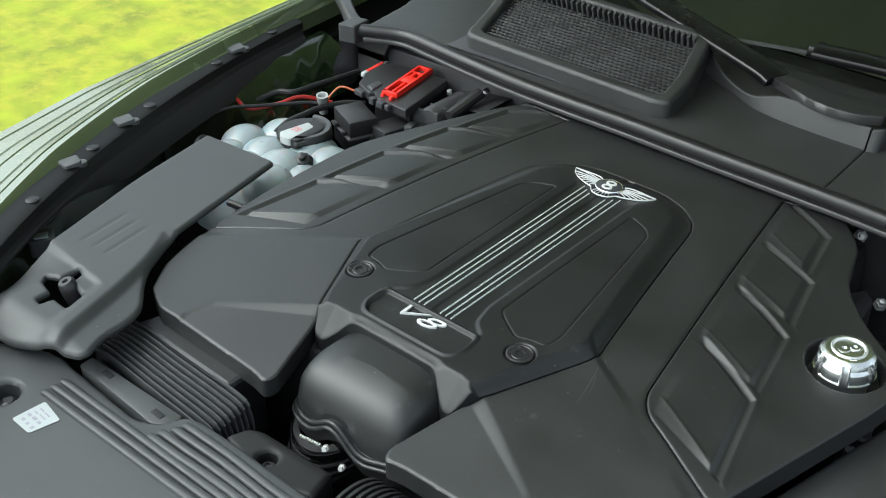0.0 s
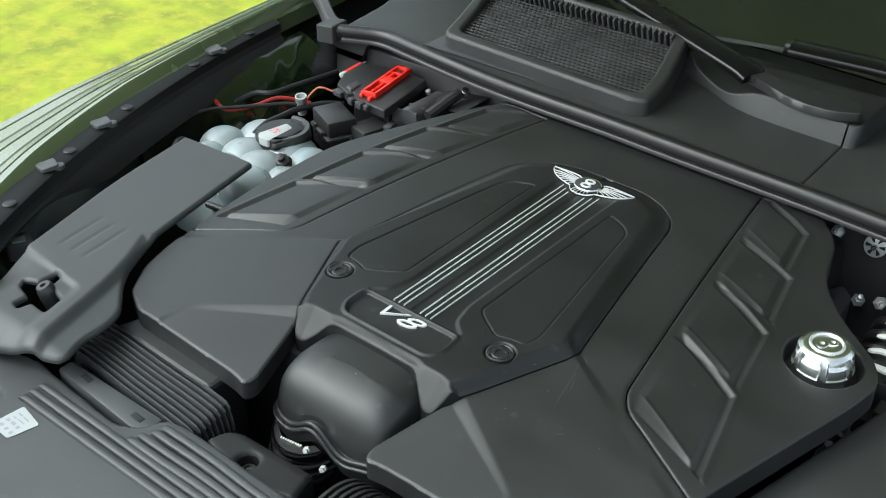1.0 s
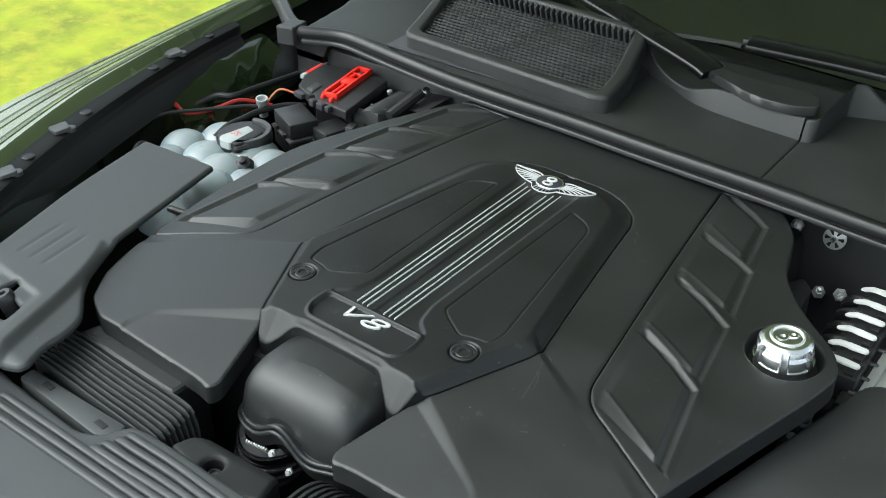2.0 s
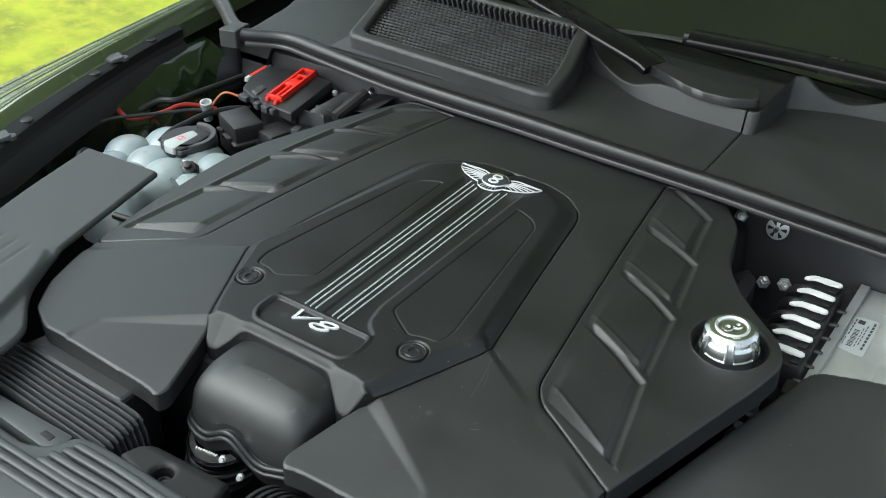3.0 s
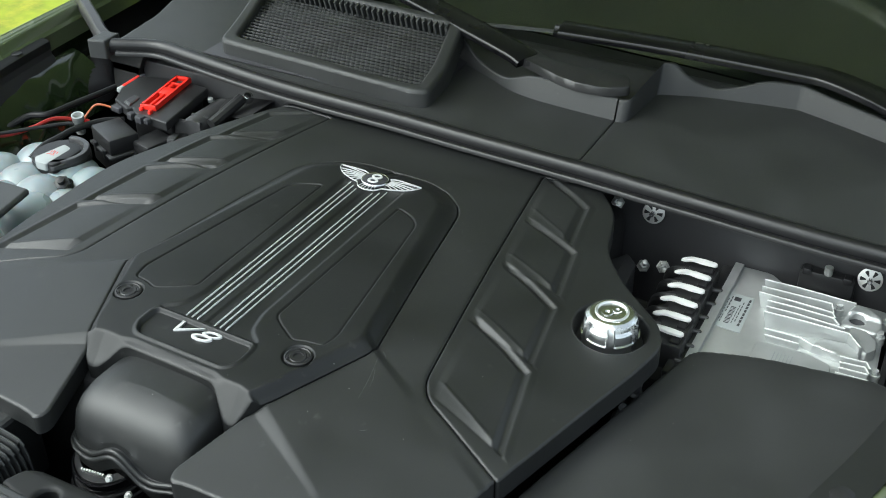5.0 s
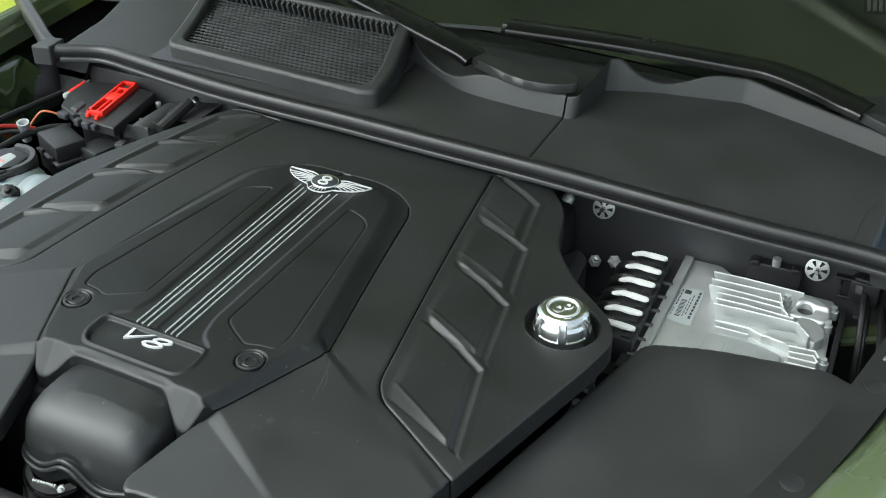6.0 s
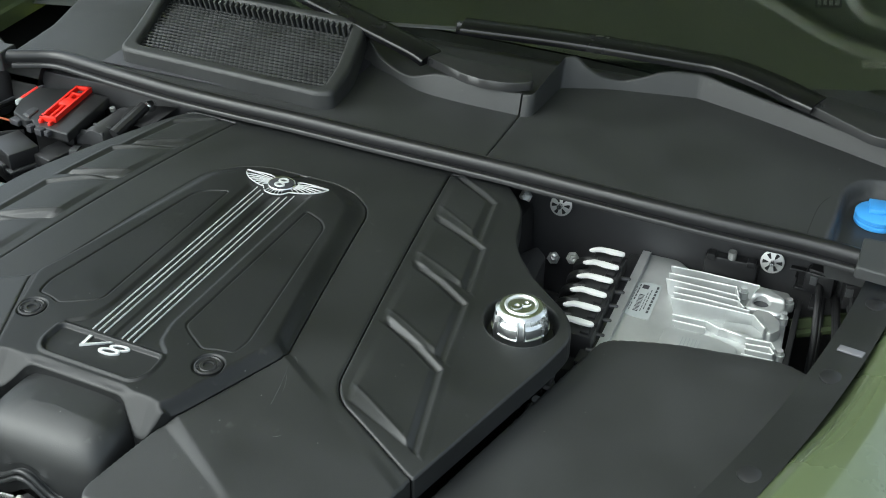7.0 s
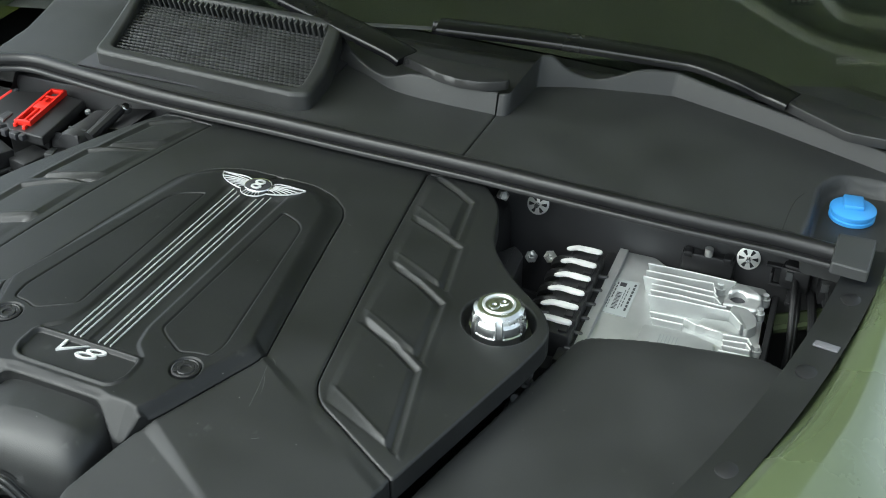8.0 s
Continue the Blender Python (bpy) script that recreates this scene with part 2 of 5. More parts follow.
def smooth_path(pts, n=8):
    p = [Vector(q) for q in pts]
    p = [p[0] * 2 - p[1]] + p + [p[-1] * 2 - p[-2]]
    out = []
    for i in range(1, len(p) - 2):
        for j in range(n):
            t = j / n
            a, b, c, d = p[i - 1:i + 3]
            out.append(0.5 * (2 * b + (c - a) * t + (2 * a - 5 * b + 4 * c - d) * t * t + (3 * b - a - 3 * c + d) * t ** 3))
    return out + [p[-2]]


def sweep(pts, profile, n=8, bm=None, up=(0, 0, 1)):
    """A profile (side, up) drawn along a smooth path; a number stands for a round one."""
    b = bmesh.new()
    if not isinstance(profile, (list, tuple)):
        profile = [(profile * math.cos(a), profile * math.sin(a)) for a in [2 * math.pi * i / 10 for i in range(10)]]
    path = smooth_path(pts, n) if n > 1 else [Vector(q) for q in pts]
    rings = []
    for i, q in enumerate(path):
        t = (path[min(i + 1, len(path) - 1)] - path[max(i - 1, 0)]).normalized()
        s = t.cross(Vector(up)).normalized()
        u = s.cross(t)
        rings.append([b.verts.new(q + s * x + u * y) for x, y in profile])
    k = len(profile)
    for a, c in zip(rings, rings[1:]):
        for i in range(k):
            b.faces.new((a[i], a[(i + 1) % k], c[(i + 1) % k], c[i]))
    b.faces.new(rings[0])
    b.faces.new(rings[-1][::-1])
    return merge(bm, b)


def loft(rings, cap=True):
    b = bmesh.new()
    rs = [[b.verts.new(v) for v in r] for r in rings]
    k = len(rs[0])
    for a, c in zip(rs, rs[1:]):
        for i in range(k):
            b.faces.new((a[i], a[(i + 1) % k], c[(i + 1) % k], c[i]))
    if cap:
        b.faces.new(rs[0][::-1])
        b.faces.new(rs[-1])
    return b


def sheet(rows):
    """An open skin through rows of points."""
    b = bmesh.new()
    rs = [[b.verts.new(v) for v in r] for r in rows]
    for a, c in zip(rs, rs[1:]):
        for i in range(len(a) - 1):
            b.faces.new((a[i], a[i + 1], c[i + 1], c[i]))
    return b


def thick(bm, t):
    bmesh.ops.recalc_face_normals(bm, faces=bm.faces)
    bmesh.ops.solidify(bm, geom=bm.faces[:], thickness=t)
    return bm


# ---- ground ----
ground = part("ground", sheet([[(x, y, 0) for x in (-400, -40, -10, 10, 40, 400)] for y in (-400, -40, -10, 10, 40, 400)]), GRASS)
tagged(ground, "bright sunlit lawn around the parked car", "grass", kind="structure")

# ---- car shell ----
car = thing("car", "olive green car with its bonnet raised, parked on grass", "car")
# inner edge of the wings: x by y, the same on both sides
WING_Y = [-0.95, -0.80, -0.65, -0.54, -0.445, -0.311, -0.20, -0.068, 0.037, 0.15, 0.30]
WING_X = [0.30, 0.45, 0.558, 0.616, 0.662, 0.712, 0.742, 0.776, 0.797, 0.808, 0.815]


WING_CURVE = np.polyfit(WING_Y, WING_X, 5)


def wing_x(y):
    return float(np.polyval(WING_CURVE, y)) if y < 0.2 else float(np.polyval(WING_CURVE, 0.2)) + 0.05 * (y - 0.2)


def crest(y):
    return float(np.interp(y, [-0.95, -0.45, -0.28, -0.1, 0.13, 0.9], [0.90, 0.948, 0.966, 0.973, 0.98, 1.0]))


# made-up folds along one wing that imitate reflected streaks, a soft crown on the other
STREAKS_AND_CROWN = {-1: [(u, dx, dz) for u, w in ((0.10, 0.0010), (0.19, 0.0026), (0.41, 0.0014), (0.55, 0.0030), (0.82, 0.0016)) for dx, dz in ((0.0, -0.0005), (w, 0.0006))],
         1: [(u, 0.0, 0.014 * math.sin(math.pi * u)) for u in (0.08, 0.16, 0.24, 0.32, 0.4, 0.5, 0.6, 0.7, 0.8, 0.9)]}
for side in (-1, 1):
    ys = np.linspace(-0.95, 0.9, 110)
    rows = []
    for y in ys:
        w, c = wing_x(y), crest(y)
        edge = c + 0.030 * (1 - step(-0.42, -0.08, y)) + (0.011 if side < 0 else 0.002)
        if side < 0:
            edge = float(np.interp(y, [-0.95, -0.45, 0.13, 0.9], [0.955, 0.986, 0.988, 1.0]))
        out = 0.86 - 0.5 * max(0, -0.45 - y) ** 1.5
        f = min(1.0, (out - w) / 0.12)
        w -= 0.034 if side < 0 else 0.016
        p = w + 0.029 + 0.028 * f
        out = max(out, p + 0.02)
        rows.append([(side * a, y, b) for a, b in (
            (w + 0.026, edge - 0.05), (w + 0.029, edge - 0.022), (w + 0.029 + 0.012 * f, edge - 0.016), (w + 0.029 + 0.023 * f, edge - 0.004), (w + 0.029 + 0.0265 * f, edge - 0.001), (w + 0.029 + 0.028 * f, edge),
            *((p + (out - p) * u + dx, edge + (c - edge) * u + dz) for u, dx, dz in STREAKS_AND_CROWN[side]), (out, c),
            (out + 0.035, c - 0.022), (out + 0.07, c - 0.06), (out + 0.10, c - 0.12), (out + 0.12, c - 0.25), (out + 0.12, c - 0.45), (out + 0.10, 0.30))])
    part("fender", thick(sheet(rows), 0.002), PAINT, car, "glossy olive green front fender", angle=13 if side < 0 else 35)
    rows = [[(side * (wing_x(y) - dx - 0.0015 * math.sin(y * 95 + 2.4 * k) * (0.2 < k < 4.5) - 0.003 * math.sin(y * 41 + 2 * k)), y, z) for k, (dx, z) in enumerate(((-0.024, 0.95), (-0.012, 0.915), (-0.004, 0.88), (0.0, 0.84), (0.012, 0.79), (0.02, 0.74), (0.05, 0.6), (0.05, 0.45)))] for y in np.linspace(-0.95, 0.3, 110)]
    part("inner_wing", thick(sheet(rows), 0.002), SHADED_PAINT, car, "green inner wing, paint darkened for the shade in the bay", angle=60)
part("bulkhead", box((0.095, 0.217, 0.71), (1.42, 0.03, 0.48), 0.004), BULK, car, "black bulkhead behind the engine")
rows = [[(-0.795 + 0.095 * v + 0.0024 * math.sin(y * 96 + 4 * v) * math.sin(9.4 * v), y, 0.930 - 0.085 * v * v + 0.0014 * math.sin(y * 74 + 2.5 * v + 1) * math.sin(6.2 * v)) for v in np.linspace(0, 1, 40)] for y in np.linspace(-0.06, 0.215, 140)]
part("wing_panel", thick(sheet(rows), 0.002), SHADED_PAINT, car, "glossy green pressed panel of the inner wing, darkened for shade", angle=60)
for side in (-1, 1):
    part("side_bulkhead", box((side * 0.78, 0.275, 0.66), (0.34, 0.03, 0.44), 0.004), DEEP, car, "dark panel beside the bulkhead")
part("undertray", box((0, -0.35, 0.5), (1.7, 1.3, 0.03), 0.004), DEEP, car)
part("bumper", box((0, -0.98, 0.62), (1.2, 0.06, 0.5), 0.02), PAINT, car, "olive green front bumper")
# raised bonnet, hinged behind the cowl
hood = [[(x * (1 - 0.12 * t * t), 0.86 - 1.20 * t - 0.05 * (x / 0.8) ** 2, 1.24 + 0.80 * t + 0.03 * (1 - (x / 0.8) ** 2)) for x in np.linspace(-0.90, 0.90, 17)] for t in np.linspace(-0.05, 1, 12)]
bonnet = part("bonnet", thick(sheet(hood), 0.012), BRIGHTENED_PAINT, car, "raised green bonnet, lightened to brighten its reflection", angle=60)


def under_bonnet(x, y, d):
    t = (0.86 - 0.05 * (x / 0.8) ** 2 - y) / 1.2
    return (x, y, 1.24 + 0.80 * t + 0.03 * (1 - (x / 0.8) ** 2) - 0.015 - d)


tag = part("bonnet_label", thick(sheet([[under_bonnet(x, y, 0.006) for x in (0.560, 0.606)] for y in (0.735, 0.706)]), 0.001), INK_SHADE, bonnet, "black service label with white print")
for k in range(4):
    x0 = 0.565 + 0.010 * k
    part("print_bar", thick(sheet([[under_bonnet(x, y, 0.008) for x in (x0, x0 + (0.006 if k < 3 else 0.008))] for y in (0.730, 0.710)]), 0.0005), ENAMEL, tag)
RIDGE = [(-0.012, 0.004), (-0.008, -0.012), (-0.004, -0.016), (0.003, -0.016), (0.008, -0.011), (0.020, 0.004)]
part("stiffener", sweep([under_bonnet(x, y, 0.004) for x, y in ((0.40, 0.752), (0.46, 0.733), (0.503, 0.714), (0.566, 0.680), (0.63, 0.652), (0.69, 0.637), (0.76, 0.622))], RIDGE, n=4), BRIGHTENED_PAINT, bonnet, "pressed edge of the inner panel", angle=25)
part("stiffener", sweep([under_bonnet(x, y, 0.004) for x, y in ((0.60, 0.80), (0.625, 0.735), (0.655, 0.700), (0.70, 0.688), (0.76, 0.684))], RIDGE, n=4), BRIGHTENED_PAINT, bonnet, "pressed edge of the inner panel", angle=25)
part("hinge_strip", thick(sheet([[under_bonnet(x, y, 0.008) for x in (0.640, 0.70, 0.76)] for y in (0.623, 0.612)]), 0.002), ENAMEL, bonnet, "pale strip beside the hinge")
# windscreen and what is behind it
part("windscreen", thick(sheet([[(x, 0.535 - 0.10 * (x / 0.8) ** 2 + 0.85 * t, 1.00 + 0.46 * t) for x in np.linspace(-1.0, 1.0, 17)] for t in np.linspace(0, 1, 5)]), 0.005), GLASS, car, "dark windscreen glass", angle=80)
part("dashboard", sheet([[(x, 0.53 - 0.10 * (x / 0.8) ** 2 + 0.9 * t, 0.96 + 0.02 * t) for x in np.linspace(-0.86, 0.86, 11)] for t in (0, 0.5, 1)]), DASH, car, "dark dashboard top")
# closed cabin behind the windscreen: unseen, added to keep light off the dashboard
for side in (-1, 1):
    part("cabin_side", thick(sheet([[(side * x, y, z) for z, x in ((0.35, 0.94), (0.75, 0.96), (1.0, 0.92), (1.25, 0.82), (1.50, 0.70))] for y in (0.90, 1.4, 2.2, 3.2, 3.7)]), 0.01), PAINT, car, "unseen olive green car side, closing off the light", angle=60)
part("roof", thick(sheet([[(x, y, z - 0.05 * (x / 0.7) ** 2) for x in np.linspace(-0.72, 0.72, 9)] for y, z in ((1.34, 1.45), (1.7, 1.55), (2.4, 1.57), (3.2, 1.50))]), 0.01), PAINT, car, "unseen olive green roof, closing off the light", angle=60)
part("tail", thick(sheet([[(x, y, z) for x in np.linspace(-0.9, 0.9, 7)] for y, z in ((3.2, 1.50), (3.55, 1.15), (3.7, 0.9), (3.72, 0.35))]), 0.01), PAINT, car, "unseen olive green tail, closing off the light", angle=60)

# ---- engine cover ----
cover = thing("engine_cover", "matt black plastic engine cover with louvred side panels", "engine cover", (0, -0.2, 0.9))
# the cover is drawn straight and turned a little to where it sits
SEAT = pose(0, -0.2, 0, 0, 0, -2) @ pose(-0.0025, 0.2, 0)


def under(ob, parent):
    """Parents a mesh that was laid out in the world."""
    ob.parent = parent
    ob.matrix_parent_inverse = parent.matrix_world.inverted()
    return ob


def seated(ob, parent):
    ob.data.transform(SEAT)
    return under(ob, parent)


half = [(0.057, 0.033), (0.095, 0.018), (0.1225, -0.006), (0.1337, -0.027), (0.188, -0.324), (0.133, -0.447), (0.120, -0.466), (0.110, -0.483), (0.094, -0.482), (0.081, -0.472), (0.066, -0.460)]
radii = [0.02, 0.012, 0.008, 0.010, 0.010, 0.012, 0.01, 0.006, 0.006, 0.01, 0.012]
HEX = rounded(half + mirror(half), radii + radii[::-1])
VENT_R = rounded([(0.186, 0.134), (0.268, 0.148), (0.316, 0.095), (0.340, 0.006), (0.381, -0.041), (0.452, -0.095), (0.472, -0.133), (0.463, -0.185), (0.399, -0.411), (0.393, -0.410), (0.281, -0.354), (0.264, -0.330)], [0.004, 0.02, 0.03, 0.03, 0.03, 0.03, 0.03, 0.03, 0.004, 0.004, 0.02, 0.015])
VENT_L = rounded([(-0.186, 0.134), (-0.264, -0.330), (-0.281, -0.352), (-0.391, -0.408), (-0.399, -0.40), (-0.403, -0.31), (-0.398, -0.13), (-0.305, 0.076), (-0.275, 0.14)], [0.004, 0.015, 0.02, 0.004, 0.006, 0.03, 0.05, 0.05, 0.03])
right_half = [(0.27, 0.15), (0.31, 0.09), (0.335, 0.01), (0.376, -0.041), (0.445, -0.095), (0.462, -0.133), (0.455, -0.185), (0.397, -0.405), (0.388, -0.46), (0.376, -0.505), (0.347, -0.548), (0.305, -0.568), (0.12, -0.572), (0.097, -0.576), (0.091, -0.562), (0.109, -0.498), (0.119, -0.468), (0.112, -0.44)]
left_half = [(-0.112, -0.44), (-0.119, -0.468), (-0.109, -0.498), (-0.091, -0.562), (-0.097, -0.576), (-0.12, -0.572), (-0.305, -0.568), (-0.347, -0.548), (-0.376, -0.505), (-0.388, -0.46), (-0.397, -0.40), (-0.398, -0.31), (-0.393, -0.13), (-0.30, 0.076), (-0.27, 0.15)]
BODY = rounded(right_half + left_half + [(-0.20, 0.152), (-0.19, 0.172), (0.19, 0.168), (0.20, 0.150)], 0.008)
LID = [(0.115, -0.4605), (0.1225, -0.4640), (0.2465, -0.527), (0.259, -0.557), (0.264, -0.66), (0.05, -0.66), (0.05, -0.4605)]
FALL = np.polyfit([-0.60, -0.45, -0.35, -0.2, 0.0, 0.15], [0.925, 0.945, 0.954, 0.964, 0.970, 0.966], 3)
CAP = (0.4053, -0.1341)


def beyond(x, y, p, q):
    """Distance to the right of the line from p to q."""
    ex, ey = q[0] - p[0], q[1] - p[1]
    return ((x - p[0]) * ey - (y - p[1]) * ex) / math.hypot(ex, ey)


def deck(x, y):
    """The cover's top: a gentle vault, and in front of a crease at each side a flat facet."""
    a = np.abs(x)
    vault = np.polyval(FALL, np.clip(y, -0.62, 0.2)) - 0.014 * step(0.27, 0.44, a)
    facet = 1.0084 - 0.0721 * a + 0.0977 * y
    return vault + (facet - vault) * np.clip(beyond(a, y, (0.186, -0.310), (0.392, -0.425)) / 0.010, 0, 1)


def body_height(x, y):
    a = np.abs(x)
    lid = 0.9475 + 0.007 * (a - 0.122) + 0.170 * (y + 0.465)
    edge = sd_poly(a, y, LID) / np.interp(a, [0.12, 0.25], [0.016, 0.007])
    return lid + (deck(x, y) - lid) * np.clip(edge, 0, 1)


def cover_relief(*args, **kw):
    return under(relief(*args[:4], None, m=SEAT, **kw), args[4])


def under_relief(*args, **kw):
    return under(relief(*args[:4], None, **kw), args[4])


cover_relief("cover_body", BODY, body_height, COVER, cover, res=0.002, skirt=0.024, r=0.0025, holes=((HEX, 0.0006), (VENT_R, 0.0010), (VENT_L, 0.0010)))

PANEL = rounded([(0.061, -0.335), (0.075, -0.346), (0.105, -0.364), (0.120, -0.358), (0.141, -0.356), (0.146, -0.332), (0.105, -0.088), (0.092, -0.074), (0.063, -0.062)], [0.008, 0.006, 0.006, 0.01, 0.006, 0.01, 0.012, 0.01, 0.006])
PLATE = rounded([(-0.064, -0.438), (0.064, -0.438), (0.073, -0.424), (0.072, -0.394), (-0.072, -0.394), (-0.073, -0.424)], 0.008)
CHANNEL = rounded([(-0.052, -0.372), (-0.075, -0.39), (0.075, -0.39), (0.052, -0.372), (0.044, -0.34), (0.046, -0.02), (-0.046, -0.02), (-0.044, -0.34)], 0.01)


def shield_height(x, y):
    a = np.abs(x)
    z = np.interp(y, [-0.47, -0.384, -0.02], [0.9695, 0.9745, 0.981])
    edge = -sd_poly(x, y, HEX)
    fold = -0.4515 - 0.25 * np.clip(a - 0.1, 0, 0.03)
    # shoulder that slopes down to the deck all round
    wide = np.interp(y, [-0.45, -0.32, -0.05, 0.03], [0.012, 0.018, 0.030, 0.036])
    z = z - step(1, 0, edge / wide) * (z - deck(x, y) - 0.001) * step(fold - 0.008, fold + 0.004, y)
    s = sd_poly(a, y, PANEL)
    z = z - 0.0006 * step(0.0008, -0.0008, s) - 0.0014 * step(0.0017, 0.0004, np.abs(s))
    z = z - 0.0025 * step(0.004, -0.003, sd_poly(x, y, CHANNEL)) - 0.0018 * step(0.008, 0.004, a) * step(-0.39, -0.38, y)
    p = sd_poly(x, y, PLATE)
    z = z + 0.002 * step(0.008, 0.003, p) - 0.0055 * step(0.0018, -0.0018, p)
    # front face of the arch, running out into two feet
    front = np.clip(fold - y, 0, 1)
    front = np.where(front < 0.005, front ** 2 / 0.010, front - 0.0025)
    z = z - front * (0.90 + 0.30 * step(0.060, 0.085, a) + 0.7 * step(0.110, 0.130, a))
    d = np.hypot(a - 0.128, y + 0.384)
    return z - 0.003 * step(0.0192, 0.0175, d)


cover_relief("shield", HEX, shield_height, SHIELD, cover, res=0.0011, skirt=0.03, r=0.0012, label="raised shield-shaped centre panel")
# front edge (inner, outer) and rear edge (inner, outer) of each louvre
LOUVRES = [((0.209, 0.043), (0.290, -0.006), (0.192, 0.134), (0.274, 0.0735)), ((0.232, -0.072), (0.3225, -0.113), (0.217, 0.013), (0.3044, -0.0314)),
           ((0.252, -0.194), (0.3475, -0.239), (0.240, -0.097), (0.3312, -0.1485)), ((0.277, -0.325), (0.3795, -0.375), (0.260, -0.213), (0.3538, -0.2659))]


def louvres(x, y):
    """Each blade starts sunk at its rear edge, rises to a lip at the front, and has a ridge along its outer side."""
    a = np.abs(x)
    y = np.where(x < 0, y - 0.012, y)
    # left and right heights differ only to imitate how light falls on each side
    tall, sunk = np.where(x < 0, 0.0037, 0.0026), np.where(x < 0, 0.0048, 0.0008)
    z, dip = np.zeros_like(x), np.zeros_like(x)
    for f0, f1, r0, r1 in LOUVRES:
        k = math.dist(f0, f1)
        along = np.clip(((a - f0[0]) * (f1[0] - f0[0]) + (y - f0[1]) * (f1[1] - f0[1])) / k / k, 0, 1)
        dist = -beyond(a, y, f0, f1)
        depth = np.maximum(0.03, -beyond(np.array(r0[0]), np.array(r0[1]), f0, f1) * (1 - along) - beyond(np.array(r1[0]), np.array(r1[1]), f0, f1) * along)
        inner, outer = -beyond(a, y, f0, r0), beyond(a, y, f1, r1)
        v = np.clip(dist / depth, 0, 1)
        blade = tall * (1 - v) + 0.0008 * np.clip(1 - np.abs(dist - 0.002) / 0.003, 0, 1)
        # a groove along the outer and rear sides, and a soft ridge beyond it
        side = np.maximum(outer, dist - depth)
        within = np.maximum(np.interp(outer, [-0.0080, -0.0005], [0.0, 1.0]), np.interp(dist - depth, [-0.0040, 0.0], [0.0, 1.0]))
        cut = np.where(side < 0, within, np.interp(side, [0.0, 0.0010, 0.0080], [1.0, 1.0, 0.0]))
        h = np.where(side < 0, blade, 0) * (1 - cut) - 0.0034 * cut + 0.0012 * np.interp(side, [0.004, 0.0085, 0.016], [0.0, 1.0, 0.0])
        h = h * np.clip(-inner / 0.010, 0, 1)
        # the front face is a wedge, deep at the inner end and running out at the tip
        face = 0.0032 + 0.016 * (1 - along)
        z = z + h * np.clip(1 + dist / face, 0, 1)
        foot = np.where(dist > -face, np.clip(-dist / face, 0, 1), np.clip(1 + (dist + face) / 0.0025, 0, 1))
        dip = np.maximum(dip, sunk * (1 - along) ** 0.7 * foot * np.clip(-inner / 0.004, 0, 1) * np.clip(-outer / 0.006, 0, 1))
    return z - dip


def vent_height(x, y):
    z = deck(x, y) - 0.0005 + louvres(x, y)
    d = np.hypot(x - CAP[0], y - CAP[1])
    return z - 0.020 * step(0.0470, 0.0400, d)


for out in (VENT_R, VENT_L):
    cover_relief("louvre_panel", out, vent_height, COVER, cover, res=0.0014, skirt=0.028, r=0.003, label="panel with four raised louvres")

# pale scuffs on the deck beside the shield
for x0, y0, x1, y1, w in ((0.196, -0.312, 0.206, -0.322, 0.0007), (0.200, -0.330, 0.214, -0.392, 0.0005), (0.206, -0.345, 0.216, -0.372, 0.0004), (0.154, -0.05, 0.160, -0.062, 0.0005), (0.146, -0.036, 0.153, -0.040, 0.0006), (0.24, -0.43, 0.247, -0.425, 0.0004)):
    z0, z1 = (float(deck(np.array(x), np.array(y))) for x, y in ((x0, y0), (x1, y1)))
    seated(part("scuff", sweep([(x0, y0, z0), (0.5 * (x0 + x1) + 0.0012, 0.5 * (y0 + y1), 0.5 * (z0 + z1)), (x1, y1, z1)], [(-w, -0.001), (w, -0.001), (0.3 * w, 0.0002), (-0.3 * w, 0.0002)], n=4), SCUFF, None, "pale scuff mark"), cover)
# badge plate, engine lettering, bright strips, screw caps
for g in (-1, 1):
    for k in (-1, 0, 1):
        b = sweep([(-0.0045 + g * 0.0213 + 0.0083 * k, -0.386, 0.9734), (-0.0045 + g * 0.0216 + 0.0083 * k, -0.040 + 0.006 * g * k, 0.9788)], [(-0.0007, -0.003), (0.0007, -0.003), (0.00062, -0.0002), (0.00042, 0.0004), (0.0, 0.0006), (-0.00042, 0.0004), (-0.00062, -0.0002)], n=1)
        seated(part("bright_strip", b, SILVER, None, "thin polished metal strip"), cover)


def text(name, body, size, m, material, parent, depth=0.0015, shear=0.0, label=""):
    cu = bpy.data.curves.new(name, 'FONT')
    cu.body, cu.size, cu.extrude, cu.bevel_depth, cu.shear = body, size, depth, 0.0004, shear
    cu.align_x, cu.align_y, cu.offset = "CENTER", "CENTER", -0.0008
    ob = new(name, cu)
    me = bpy.data.meshes.new_from_object(ob.evaluated_get(bpy.context.evaluated_depsgraph_get()))
    bpy.data.objects.remove(ob)
    me.transform(m)
    return seated(finish(name, me, material, None, label), parent)


text("lettering", "V8", 0.0355, pose(-0.0145, -0.4065, 0.9705) @ Matrix.Diagonal((1.74, 0.84, 1, 1)), SILVER, cover, shear=0.4, label="chrome V8 lettering")
